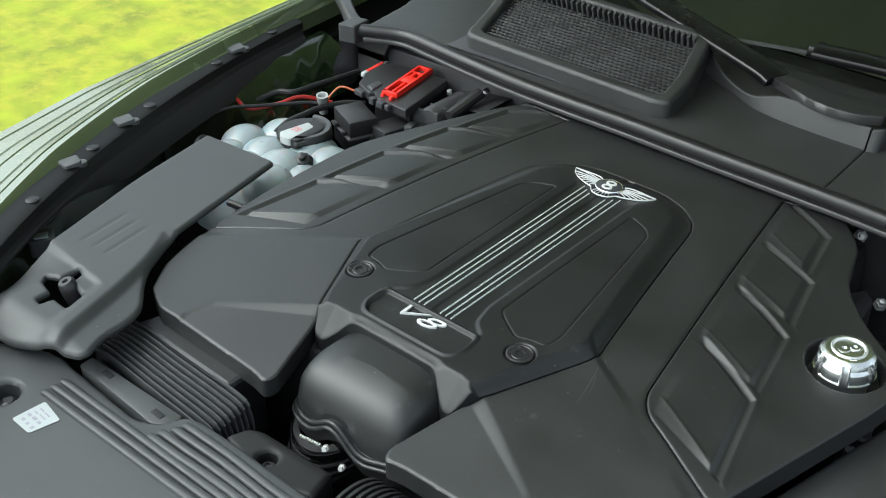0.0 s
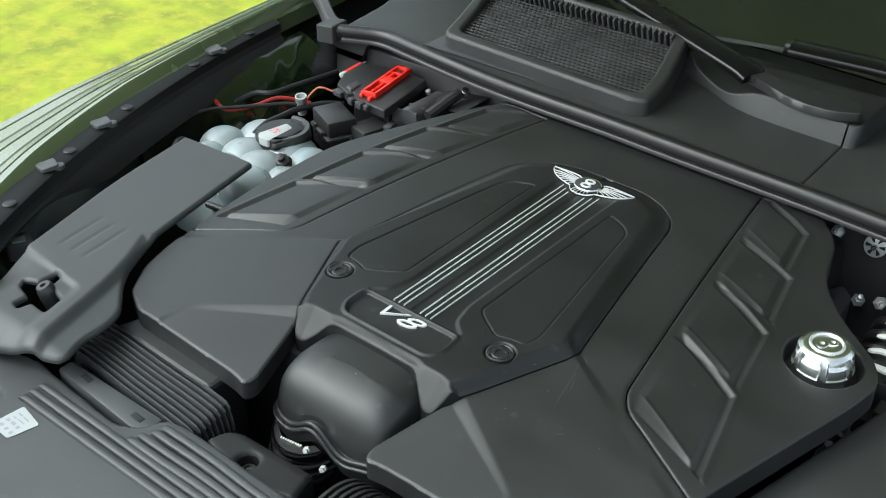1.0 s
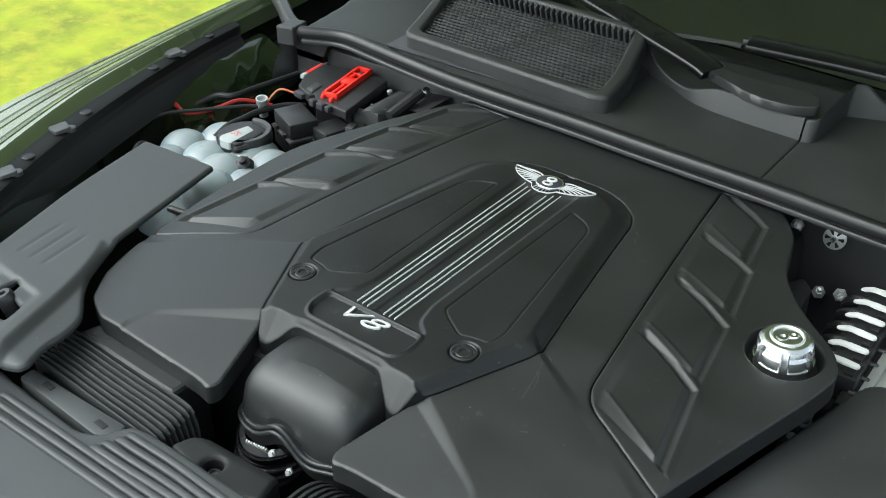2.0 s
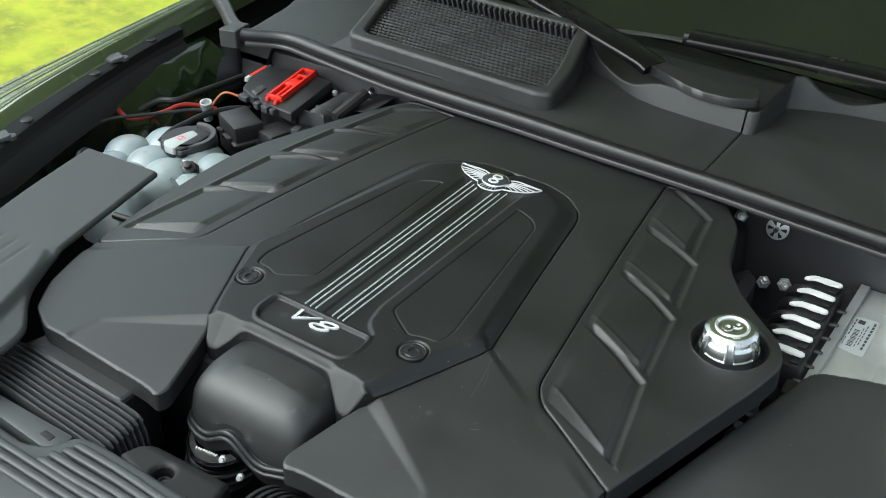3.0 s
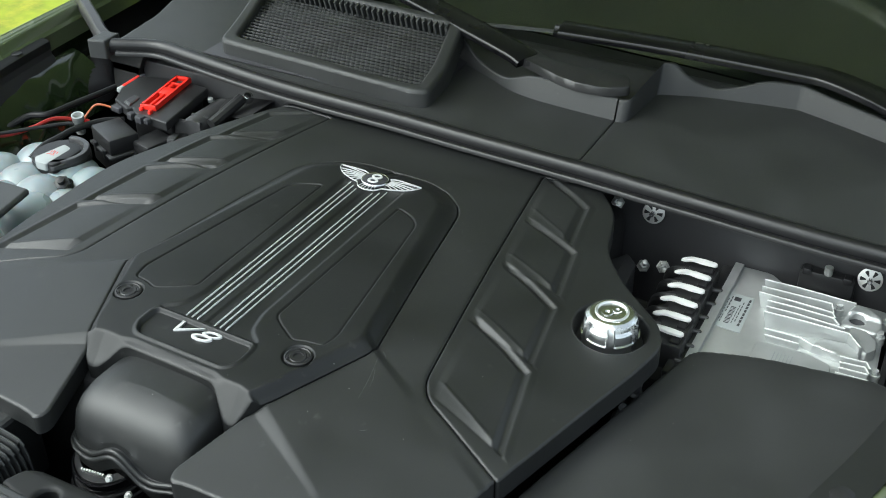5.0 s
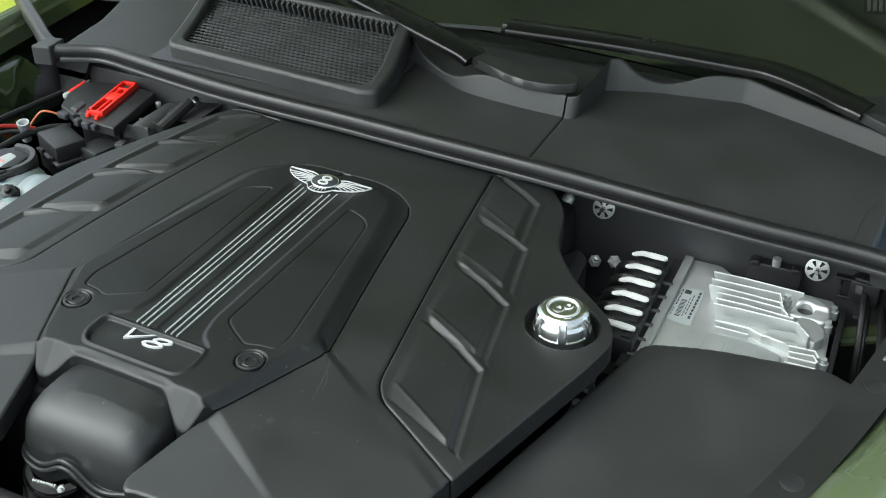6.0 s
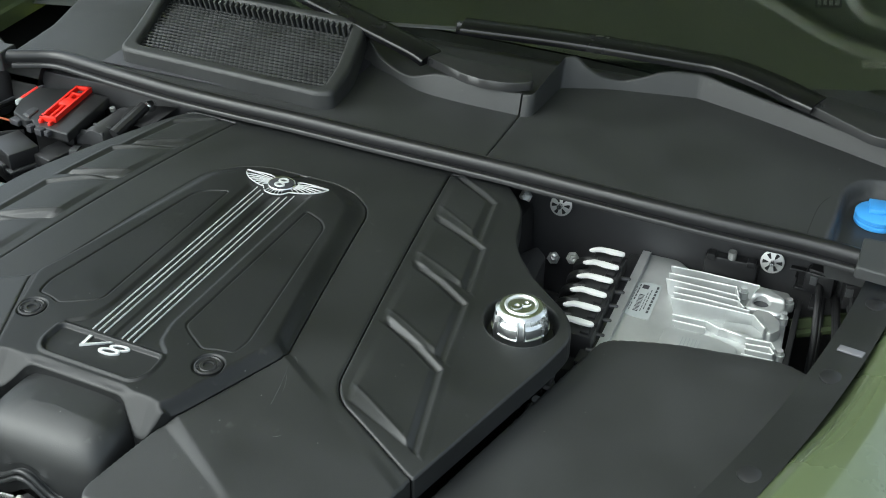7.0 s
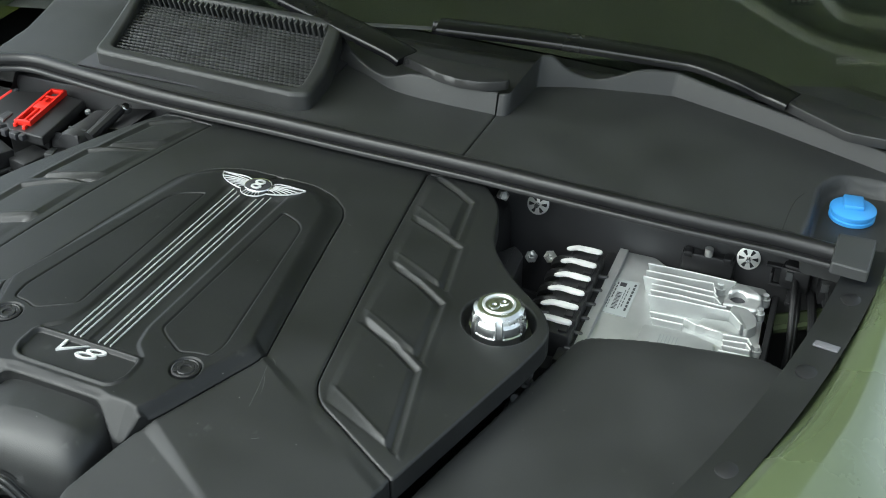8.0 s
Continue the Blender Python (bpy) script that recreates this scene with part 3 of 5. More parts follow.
for s in (-1, 1):
    b = lathe([(0.0165, 0.0), (0.0165, 0.003), (0.0145, 0.0038), (0.0135, 0.0025), (0.0105, 0.0022), (0.0095, 0.0034), (0.006, 0.0034), (0.0055, 0.0015), (0.001, 0.0015)], 32, pose(s * 0.128, -0.384, 0.9709))
    for a in range(4):
        b = box((s * 0.128 + 0.012 * math.cos(a * 1.571 + 0.6), -0.384 + 0.012 * math.sin(a * 1.571 + 0.6), 0.9732), (0.004, 0.006, 0.002), 0.0003, (0, 0, math.degrees(a * 1.571 + 0.6)), b)
    seated(part("screw_cap", b, RUBBER, None, "round black screw cap"), cover)
# winged badge: oval boss, feathers, rims and a small tail
BX, BY = -0.0035, -0.019
OVAL = pose(BX, BY, 0.981) @ Matrix.Diagonal((1, 0.88, 1, 1))
b = lathe([(0.0205, 0.0), (0.0205, 0.0025), (0.0195, 0.0038), (0.018, 0.003), (0.0005, 0.003)], 36, OVAL)
badge = seated(part("badge", b, CHROME, None, "chrome winged badge with a black oval centre"), cover)
seated(part("oval", lathe([(0.0182, 0.0), (0.0182, 0.0036), (0.0172, 0.0041), (0.001, 0.0041)], 36, OVAL), INK_SHADE, None, "black oval"), badge)
for q in (-0.0058, 0.0058):
    ring = lathe([(0.0036, 0.0), (0.0036, 0.0014), (0.0062, 0.0014), (0.0066, 0.0)], 24, pose(BX, BY + q, 0.9850) @ Matrix.Diagonal((1.25, 0.92, 1, 1)))
    seated(part("emblem_mark", ring, SILVER, None), badge)
EDGE = [(-0.00045, -0.001), (0.00045, -0.001), (0.0003, 0.0008), (-0.0003, 0.0008)]
LINE = [(-0.00026, -0.001), (0.00026, -0.001), (0.00015, 0.0006), (-0.00015, 0.0006)]
for s in (-1, 1):
    # feathers fan out from the boss and end on the rounded trailing edge
    for k in range(7):
        t = k / 6
        p0 = (BX + s * (0.021 - 0.001 * t), -0.010 - 0.015 * t, 0.9824)
        p2 = (BX + s * (0.066 - 0.040 * t ** 1.35), -0.004 - 0.029 * t ** 0.7, 0.9822)
        p1 = (0.5 * (p0[0] + p2[0]), 0.5 * (p0[1] + p2[1]) - 0.001 * (1 - t), 0.9838)
        seated(part("feather", sweep([p0, p1, p2], LINE, n=4), SILVER, None), badge)
    seated(part("wing_edge", sweep([(BX + s * 0.067, -0.004, 0.982), (BX + s * 0.062, -0.014, 0.983), (BX + s * 0.050, -0.024, 0.983), (BX + s * 0.034, -0.031, 0.983), (BX + s * 0.020, -0.034, 0.9825)], EDGE, n=4), SILVER, None), badge)
    seated(part("wing_edge", sweep([(BX + s * 0.018, -0.007, 0.9825), (BX + s * 0.03, -0.0045, 0.9835), (BX + s * 0.067, -0.0035, 0.982)], EDGE, n=4), SILVER, None), badge)
    # tail below the oval
    seated(part("tail_edge", sweep([(BX + s * 0.020, -0.035, 0.9825), (BX + s * 0.012, -0.044, 0.9825), (BX, -0.047, 0.9825)], EDGE, n=4), SILVER, None), badge)
    for k in range(3):
        x = s * (0.003 + 0.005 * k)
        seated(part("tail_feather", sweep([(BX + 0.8 * x, -0.037 + 0.001 * k, 0.983), (BX + x, -0.046 + 0.0018 * k, 0.9825)], LINE, n=1), SILVER, None), badge)

# ---- oil filler cap ----
oil = thing("oil_filler_cap", "satin silver metal oil filler cap with grip recesses", "oil cap", (0.4048, -0.1482, 0.941))


# body: rings of radius and height, with six framed grip pockets pressed into its flank
PROFILE = smooth_path([(0.0330, -0.010, 0), (0.0338, 0.0, 0), (0.0350, 0.008, 0), (0.0352, 0.013, 0), (0.0346, 0.020, 0), (0.0330, 0.027, 0), (0.0300, 0.0335, 0), (0.0262, 0.0370, 0), (0.0240, 0.0380, 0)], 5)
TURNS = 180


def grip(ang, z):
    """How far inside a pocket (1) or on its frame a place on the flank lies."""
    off = abs((math.degrees(ang) + 10) % 60 - 30) / 60 * 2 * math.pi * 0.034 / 6
    d = max(off - 0.0136, abs(z - 0.0215) - 0.0118)
    return float(step(0.0, -0.0016, np.array(d))), float(step(0.0016, 0.0004, np.array(abs(d - 0.0002))))


b = bmesh.new()
rings = []
for p in PROFILE:
    ring = []
    for i in range(TURNS):
        a = 2 * math.pi * i / TURNS
        deep, rim = grip(a, p.y)
        cut = deep * (0.0014 + 0.0020 * float(step(0.0235, 0.0250, np.array(p.y)))) - 0.0007 * rim
        ring.append(b.verts.new(((p.x - cut) * math.cos(a), (p.x - cut) * math.sin(a), p.y)))
    rings.append(ring)
for lo, hi in zip(rings, rings[1:]):
    for i in range(TURNS):
        b.faces.new((lo[i], lo[(i + 1) % TURNS], hi[(i + 1) % TURNS], hi[i]))
b.faces.new(rings[-1])
part("knob", b, SATIN, oil, angle=40)
part("top_ring", lathe([(0.0205, 0.0375), (0.0205, 0.0392), (0.0195, 0.0400), (0.0180, 0.0400), (0.0172, 0.0390), (0.0165, 0.0378), (0.001, 0.0376)], 60), BRUSHED, oil, "polished raised ring")
b = lathe([(0.0030, 0.0380), (0.0030, 0.0396), (0.0068, 0.0396), (0.0072, 0.0380)], 24, pose(-0.0045, -0.0045, 0), cap=False)
b = lathe([(0.0024, 0.0380), (0.0024, 0.0396), (0.0058, 0.0396), (0.0062, 0.0380)], 24, pose(0.0045, 0.0050, 0), b, cap=False)
part("raised_mark", b, CHROME, oil)
for k in range(6):
    b = box((0.0215 * math.cos(radians(-62 + 8 * k + (150 if k > 2 else 0))), 0.0215 * math.sin(radians(-62 + 8 * k + (150 if k > 2 else 0))), 0.0384), (0.0018, 0.0018, 0.0014), 0.0004)
    part("print_bar", b, CHROME, oil)
part("skirt_ring", lathe([(0.043, -0.016), (0.043, -0.009), (0.040, -0.006), (0.033, -0.006)], 48), DARK, oil, "black plastic collar")

# ---- intake dome and hose ----
dome = thing("intake_dome", "smooth black plastic intake manifold dome with a rolled lip", "intake manifold", (-0.010, -0.500, 0.881))


def oblong(half, front, back, e, n=96):
    """A rounded oblong with evenly spaced points."""
    a = np.linspace(0, 2 * math.pi, 1200)
    c, q = np.cos(a), np.sin(a)
    x, y = np.sign(c) * np.abs(c) ** e * half, np.sign(q) * np.abs(q) ** e * np.where(q < 0, front, back)
    run = np.concatenate(([0], np.cumsum(np.hypot(np.diff(x), np.diff(y)))))
    at = np.linspace(0, run[-1], n + 1)[:-1]
    return list(zip(np.interp(at, run, x).tolist(), np.interp(at, run, y).tolist()))


def lip_rise(x, y):
    """The lip climbs over the hose clamp in front and drops towards the far side."""
    return (0.023 * math.exp(-((x + 0.010) / 0.026) ** 2) - 0.005 * float(step(0.0, 0.03, x) * step(0.065, 0.035, x))) * float(step(0.0, -0.03, y))


rings = []
for z, grow in ((-0.03, 0.002), (-0.006, 0.004), (0.0, 0.004), (0.001, 0.0), (0.014, 0.0), (0.030, -0.001), (0.046, -0.004), (0.058, -0.010), (0.0663, -0.018), (0.0713, -0.028), (0.0740, -0.040), (0.0753, -0.055)):
    rings.append([(x, y, z + lip_rise(x, y) * max(0.0, 1 - max(z, 0) / 0.045) - 0.25 * max(0, -y) * (z > 0.02)) for x, y in oblong(0.090 + grow, 0.049 + grow * 0.8, 0.064 + grow * 0.15, 0.42)])
top = rings[-1]
for f in (0.8, 0.6, 0.4, 0.2, 0.05):
    rings.append([(x * f, 0.004 + (y - 0.004) * f, 0.0760 + (z - 0.0760) * f) for x, y, z in top])
part("dome", loft(rings), COVER, dome, angle=60)
for grow, dz, r in ((0.0, 0.0, 0.0032), (0.0035, -0.0065, 0.0030)):
    lip = [(x, y, dz + lip_rise(x, y)) for x, y in oblong(0.096 + grow, 0.0545 + grow, 0.061 + grow, 0.62)]
    part("rolled_lip", sweep(lip + lip[:1], r, n=1), COVER, dome, "rolled lip round the dome")
for k in range(5):
    b = lathe([(0.045, 0), (0.053, 0.003), (0.053, 0.007), (0.045, 0.010)], 40, pose(-0.050 - 0.002 * k, -0.010 - 0.003 * k, -0.026 - 0.012 * k, 16, -8, 0), cap=False)
    part("hose_rib", b, DEEP, dome, "rib of a black rubber hose")
b = lathe([(0.0550, 0), (0.0550, 0.009), (0.0525, 0.009), (0.0525, 0)], 40, pose(-0.050, -0.012, -0.030, 16, -8, 0), cap=False)
part("hose_clamp", b, GLOSSY, dome, "dark hose clamp")
for dz, r in ((-0.040, 0.0560), (-0.050, 0.0575)):
    part("clamp_band", lathe([(r, 0), (r + 0.0012, 0.002), (r, 0.004)], 40, pose(-0.051, -0.014, dz, 16, -8, 0), cap=False), DARK, dome, "bead on the hose clamp")
for k in range(9):
    part("clamp_tooth", box((-0.052 + 0.0035 * k, -0.0665 + 0.0004 * k, -0.013), (0.0014, 0.003, 0.007), 0.0003, (16, 0, 8)), ZINC, dome)
for q in ((-0.022, -0.055, 0.004), (0.008, -0.060, -0.004)):
    b = lathe([(0.0043, 0), (0.0043, 0.006), (0.0028, 0.006), (0.0028, 0.012), (0.001, 0.012)], 6, pose(q[0] + 0.01, q[1] - 0.010, q[2] - 0.012, 60, 0, 30))
    part("clamp_screw", b, ZINC, dome)

# ---- engine block below everything ----
block = thing("engine_block", "dark engine block and pipes hidden below the covers", "engine", (0, -0.2, 0.52))
under(part("block", box((0, -0.15, 0.72), (0.62, 0.68, 0.40), 0.02), DEEP, None), block)

# ---- intake duct on the wing side ----
duct = thing("air_duct", "grey plastic air intake duct with a moulded clip opening", "air duct", (-0.47, -0.45, 0.9))
DUCT = rounded([(-0.6000, -0.2340), (-0.4560, -0.2280), (-0.4119, -0.4633), (-0.3851, -0.5207), (-0.3680, -0.5419), (-0.3260, -0.5792), (-0.3173, -0.6101), (-0.3167, -0.6431), (-0.3036, -0.6748), (-0.3093, -0.6851), (-0.3481, -0.6976), (-0.4246, -0.7200), (-0.5050, -0.7000), (-0.5280, -0.5650), (-0.5750, -0.3900)], [0.006, 0.006, 0.03, 0.02, 0.02, 0.02, 0.02, 0.02, 0.012, 0.01, 0.02, 0.03, 0.03, 0.04, 0.05])


def duct_height(x, y):
    ridge = np.polyval(np.polyfit([-0.709, -0.683, -0.636, -0.572, -0.50, -0.46], [-0.335, -0.3475, -0.360, -0.374, -0.408, -0.428], 3), np.clip(y, -0.71, -0.46)) + np.clip(y + 0.46, 0, 1)
    z = 0.952 - (0.010 * step(-0.002, 0.014, x - ridge) + 0.12 * np.clip(x - ridge - 0.01, 0, 0.08)) * (0.3 + 0.7 * step(-0.44, -0.52, y))
    z = z - 0.030 * step(-0.672, -0.735, y) - 0.028 * step(-0.455, -0.53, x) * step(-0.56, -0.66, y)
    z = z - 0.005 * step(-0.576, -0.586, y + 0.1 * (x + 0.48)) * step(-0.012, -0.034, x - ridge)
    for q in (-0.50, -0.475, -0.45):
        z = z - 0.0011 * step(0.0045, 0.001, np.abs(x - q + (y + 0.5) * 0.12)) * step(-0.55, -0.535, y) * step(-0.455, -0.48, y)
    return z


HOLE = rounded([(-0.459, -0.631), (-0.471, -0.618), (-0.449, -0.610), (-0.447, -0.583), (-0.434, -0.588), (-0.430, -0.606), (-0.394, -0.615), (-0.386, -0.645), (-0.416, -0.643), (-0.421, -0.661), (-0.434, -0.657), (-0.434, -0.637)], 0.003)
under_relief("duct_shell", DUCT, duct_height, PLASTIC, duct, res=0.0025, skirt=0.004, r=0.004, holes=(HOLE,))
b = lathe([(0.013, -0.03), (0.0125, 0.0), (0.011, 0.012), (0.009, 0.0145), (0.004, 0.0145), (0.003, 0.011), (0.001, 0.011)], 24, pose(-0.428, -0.612, 0.938, 14, -10, 0))
under(part("clip_pin", b, DARK, None, "black plastic clip pin"), duct)

# ---- ribbed bellows duct ----
bel = thing("bellows_duct", "black ribbed bellows air duct in front of the engine", "air duct", (-0.245, -0.6, 0.85))
b = prism(rounded([(-0.347, -0.578), (-0.160, -0.588), (-0.160, -0.53), (-0.33, -0.52)], 0.01), 0.80, 0.905, 0.006)
under(part("duct_end", b, COVER, None, angle=15), bel)
for k in range(9):
    y, z = -0.574 - 0.0073 * k, 0.898 - 0.0010 * k
    e = y - 0.0125 - 0.0004 * k
    b = sweep([(-0.358, y, z - 0.09), (-0.3565, y, z - 0.02), (-0.349, y, z), (-0.24, 0.5 * (y + e), z), (-0.140, e, z), (-0.130, e, z - 0.012), (-0.125, e, z - 0.035), (-0.124, e, z - 0.1)], [(-0.010, -0.0021), (-0.010, 0.0021), (0.003, 0.0019), (0.005, 0.0010), (0.005, -0.0010), (0.003, -0.0019)], n=4, up=(0, 1, 0))
    under(part("rib", b, PLASTIC, None), bel)
under(part("bellows_core", prism([(-0.35, -0.645), (-0.142, -0.645), (-0.142, -0.58), (-0.35, -0.58)], 0.78, 0.862, 0.01), DEEP, None), bel)
b = prism(rounded([(-0.339, -0.671), (-0.186, -0.683), (-0.166, -0.671), (-0.166, -0.651), (-0.339, -0.650)], 0.005), 0.80, 0.898, 0.003)
under(part("mounting_flange", b, PANELGREY, None, "grey flange with small slots"), bel)
# dark plates on the flange paint the shade of its slots
for q in ((-0.296, -0.660), (-0.192, -0.667)):
    under(part("slot_shade", box((*q, 0.898), (0.018, 0.008, 0.002), 0.0005, (0, 0, -4)), DEEP, None), bel)

# ---- radiator cover panel ----
rad = thing("radiator_cover", "grey plastic radiator cover with raised ribs", "cover panel", (-0.2, -0.75, 0.86))
RADP = rounded([(-0.60, -0.745), (-0.448, -0.710), (-0.392, -0.682), (-0.366, -0.676), (-0.329, -0.680), (-0.205, -0.690), (-0.178, -0.678), (-0.162, -0.648), (-0.135, -0.643), (-0.106, -0.643), (0.05, -0.650), (0.32, -0.66), (0.32, -0.95), (-0.60, -0.95)], 0.010)
HOLE1 = [(-0.362 + 0.021 * math.cos(a), -0.762 + 0.021 * math.sin(a)) for a in [2 * math.pi * i / 24 for i in range(24)]]
under_relief("panel", RADP, lambda x, y: 0.900 + 0.003 * step(-0.35, -0.40, x) * step(-0.78, -0.72, y), PANELGREY, rad, res=0.004, skirt=0.05, r=0.006, holes=(HOLE1,))
ridge = [(-0.0048, -0.004), (0.0050, -0.004), (0.0048, 0.0026), (0.0034, 0.0042), (-0.0020, 0.0046), (-0.0040, 0.0036), (-0.0048, 0.0016)]
for x0, y0, x1, y1 in ((-0.320, -0.730, -0.03, -0.734), (-0.320, -0.717, -0.02, -0.722), (-0.319, -0.704, -0.01, -0.711), (-0.163, -0.699, 0.08, -0.704), (-0.158, -0.687, 0.08, -0.694), (-0.150, -0.674, 0.08, -0.683), (-0.146, -0.662, 0.08, -0.672)):
    wob = 0.0009 if x0 > -0.2 else 0.0
    pts = [(x0 - 0.006, y0, 0.895), (x0, y0, 0.9005)] + [(x0 + (x1 - x0) * t, y0 + (y1 - y0) * t + wob * math.sin(9 * t + 40 * y0), 0.901 + (0.002 if x0 > -0.2 else 0)) for t in (0.08, 0.2, 0.3, 0.4, 0.5, 0.6, 0.7, 0.85, 1.0)]
    under(part("ridge", sweep(pts, ridge, n=4), PLASTIC, None, angle=60), rad)
block_out = rounded([(-0.108, -0.640), (-0.098, -0.614), (-0.083, -0.604), (0.026, -0.602), (0.036, -0.645), (-0.02, -0.66)], 0.006)
well = [(-0.045 + 0.0125 * math.cos(a), -0.634 + 0.0125 * math.sin(a)) for a in [2 * math.pi * i / 24 for i in range(24)]]
under_relief("screw_block", block_out, lambda x, y: 0.894 - 0.25 * np.clip(y + 0.615, 0, 1) + 0 * x, TRIM, rad, res=0.003, skirt=0.06, r=0.005, holes=(well,), label="grey block with a sunken screw")
under(part("screw", lathe([(0.009, 0), (0.009, 0.004), (0.005, 0.006), (0.005, 0.003), (0.001, 0.003)], 12, pose(-0.045, -0.634, 0.876)), BULK, None, "sunken dark screw"), rad)
under(part("well_floor", box((-0.045, -0.634, 0.872), (0.03, 0.03, 0.004), 0), DEEP, None), rad)
under(part("latch_bolt", lathe([(0.012, 0), (0.012, 0.006), (0.006, 0.010), (0.001, 0.010)], 8, pose(-0.362, -0.757, 0.876)), DARK, None, "dark bolt in the opening"), rad)
# second ribbed duct, mostly below the right-hand lid
for k in range(6):
    under(part("rib", sweep([(0.055 + 0.0085 * k, -0.66, 0.882 - 0.001 * k), (0.052 + 0.0085 * k, -0.60, 0.882), (0.056 + 0.0085 * k, -0.565, 0.868), (0.058 + 0.0085 * k, -0.55, 0.83)], [(-0.0026, -0.01), (0.0026, -0.01), (0.002, 0.004), (-0.002, 0.004)], n=4), COVER, None), rad)

lab = thing("sticker", "small white rectangular sticker on the radiator cover", "sticker", (-0.29, -0.762, 0.9))
b = prism(rounded([(-0.312, -0.781), (-0.276, -0.783), (-0.267, -0.747), (-0.308, -0.739)], 0.004), 0.9004, 0.901, 0)
under(part("sticker_sheet", b, PAPER, None), lab)
for x, y, w, h in ((-0.298, -0.750, 0.008, 0.002), (-0.286, -0.751, 0.010, 0.0015), (-0.299, -0.757, 0.006, 0.0015), (-0.287, -0.757, 0.012, 0.0015), (-0.302, -0.764, 0.006, 0.004), (-0.292, -0.764, 0.007, 0.004), (-0.282, -0.765, 0.005, 0.004), (-0.301, -0.773, 0.005, 0.004), (-0.291, -0.774, 0.004, 0.004), (-0.281, -0.775, 0.004, 0.0045)):
    under(part("print_bar", box((x, y, 0.9012), (w, h, 0.0003), 0, (0, 0, -4)), FAINT, None), lab)

# ---- airbox at the other wing ----
abox = thing("air_filter_box", "black plastic air filter box lid beside the wing", "air filter box", (0.55, -0.25, 0.82))
ABOX = rounded([(0.487, -0.066), (0.565, -0.040), (0.709, -0.021), (0.745, -0.038), (0.672, -0.295), (0.56, -0.62), (0.36, -0.62), (0.398, -0.40)], [0.02, 0.05, 0.03, 0.01, 0.02, 0.02, 0.02, 0.02])
under_relief("lid", ABOX, lambda x, y: 0.898 - 0.004 * step(-0.3, -0.62, y) - 0.002 * step(0.03, 0.0, -sd_poly(x, y, ABOX)), ABOX_PLASTIC, abox, res=0.004, skirt=0.12, r=0.005)

under(part("box_base", prism(rounded([(0.475, -0.09), (0.565, -0.06), (0.72, -0.04), (0.66, -0.29), (0.55, -0.60), (0.38, -0.60), (0.41, -0.40)], 0.02), 0.52, 0.80, 0.004), DARK, None), abox)
for q in ((0.45, -0.22), (0.42, -0.34)):
    under(part("lid_clip", box((q[0], q[1], 0.85), (0.008, 0.03, 0.06), 0.002, (0, 0, -14)), ZINC, None, "steel lid clip"), abox)

# ---- cowl ----
cowl = thing("cowl_panel", "black plastic cowl panel below the windscreen", "cowl", (0, 0.32, 0.97))
WELL = rounded([(0.722, 0.10), (0.90, 0.10), (0.90, 0.30), (0.80, 0.318), (0.75, 0.315), (0.728, 0.28)], 0.03)


def cowl_height(x, y):
    return 0.985 - 0.02 * step(0.50, 0.57, y) - 0.026 * step(0.003, -0.004, sd_poly(x, y, WELL))


for name, out in (("cowl_sheet", [(-0.649, 0.170), (-0.58, 0.202), (-0.49, 0.200), (-0.42, 0.190), (-0.30, 0.176), (-0.08, 0.167), (0.2328, 0.152), (0.2328, 0.56), (-0.5, 0.58), (-0.745, 0.54), (-0.70, 0.42), (-0.665, 0.31)]),
                  ("cowl_sheet", [(0.2344, 0.152), (0.38, 0.141), (0.56, 0.128), (0.694, 0.124), (0.90, 0.10), (0.92, 0.40), (0.721, 0.52), (0.5, 0.56), (0.2344, 0.56)])):
    under_relief(name, rounded(out, 0.004), cowl_height, ABOX_PLASTIC, cowl, res=0.004, skirt=0.02, r=0.0012)
under(part("panel_joint", sweep([(0.694, 0.125, 0.9846), (0.6965, 0.19, 0.9850), (0.701, 0.225, 0.9850), (0.711, 0.252, 0.9846)], [(-0.0006, -0.002), (0.0006, -0.002), (0.0006, 0.0003), (-0.0006, 0.0003)], n=4), DEEP, None), cowl)
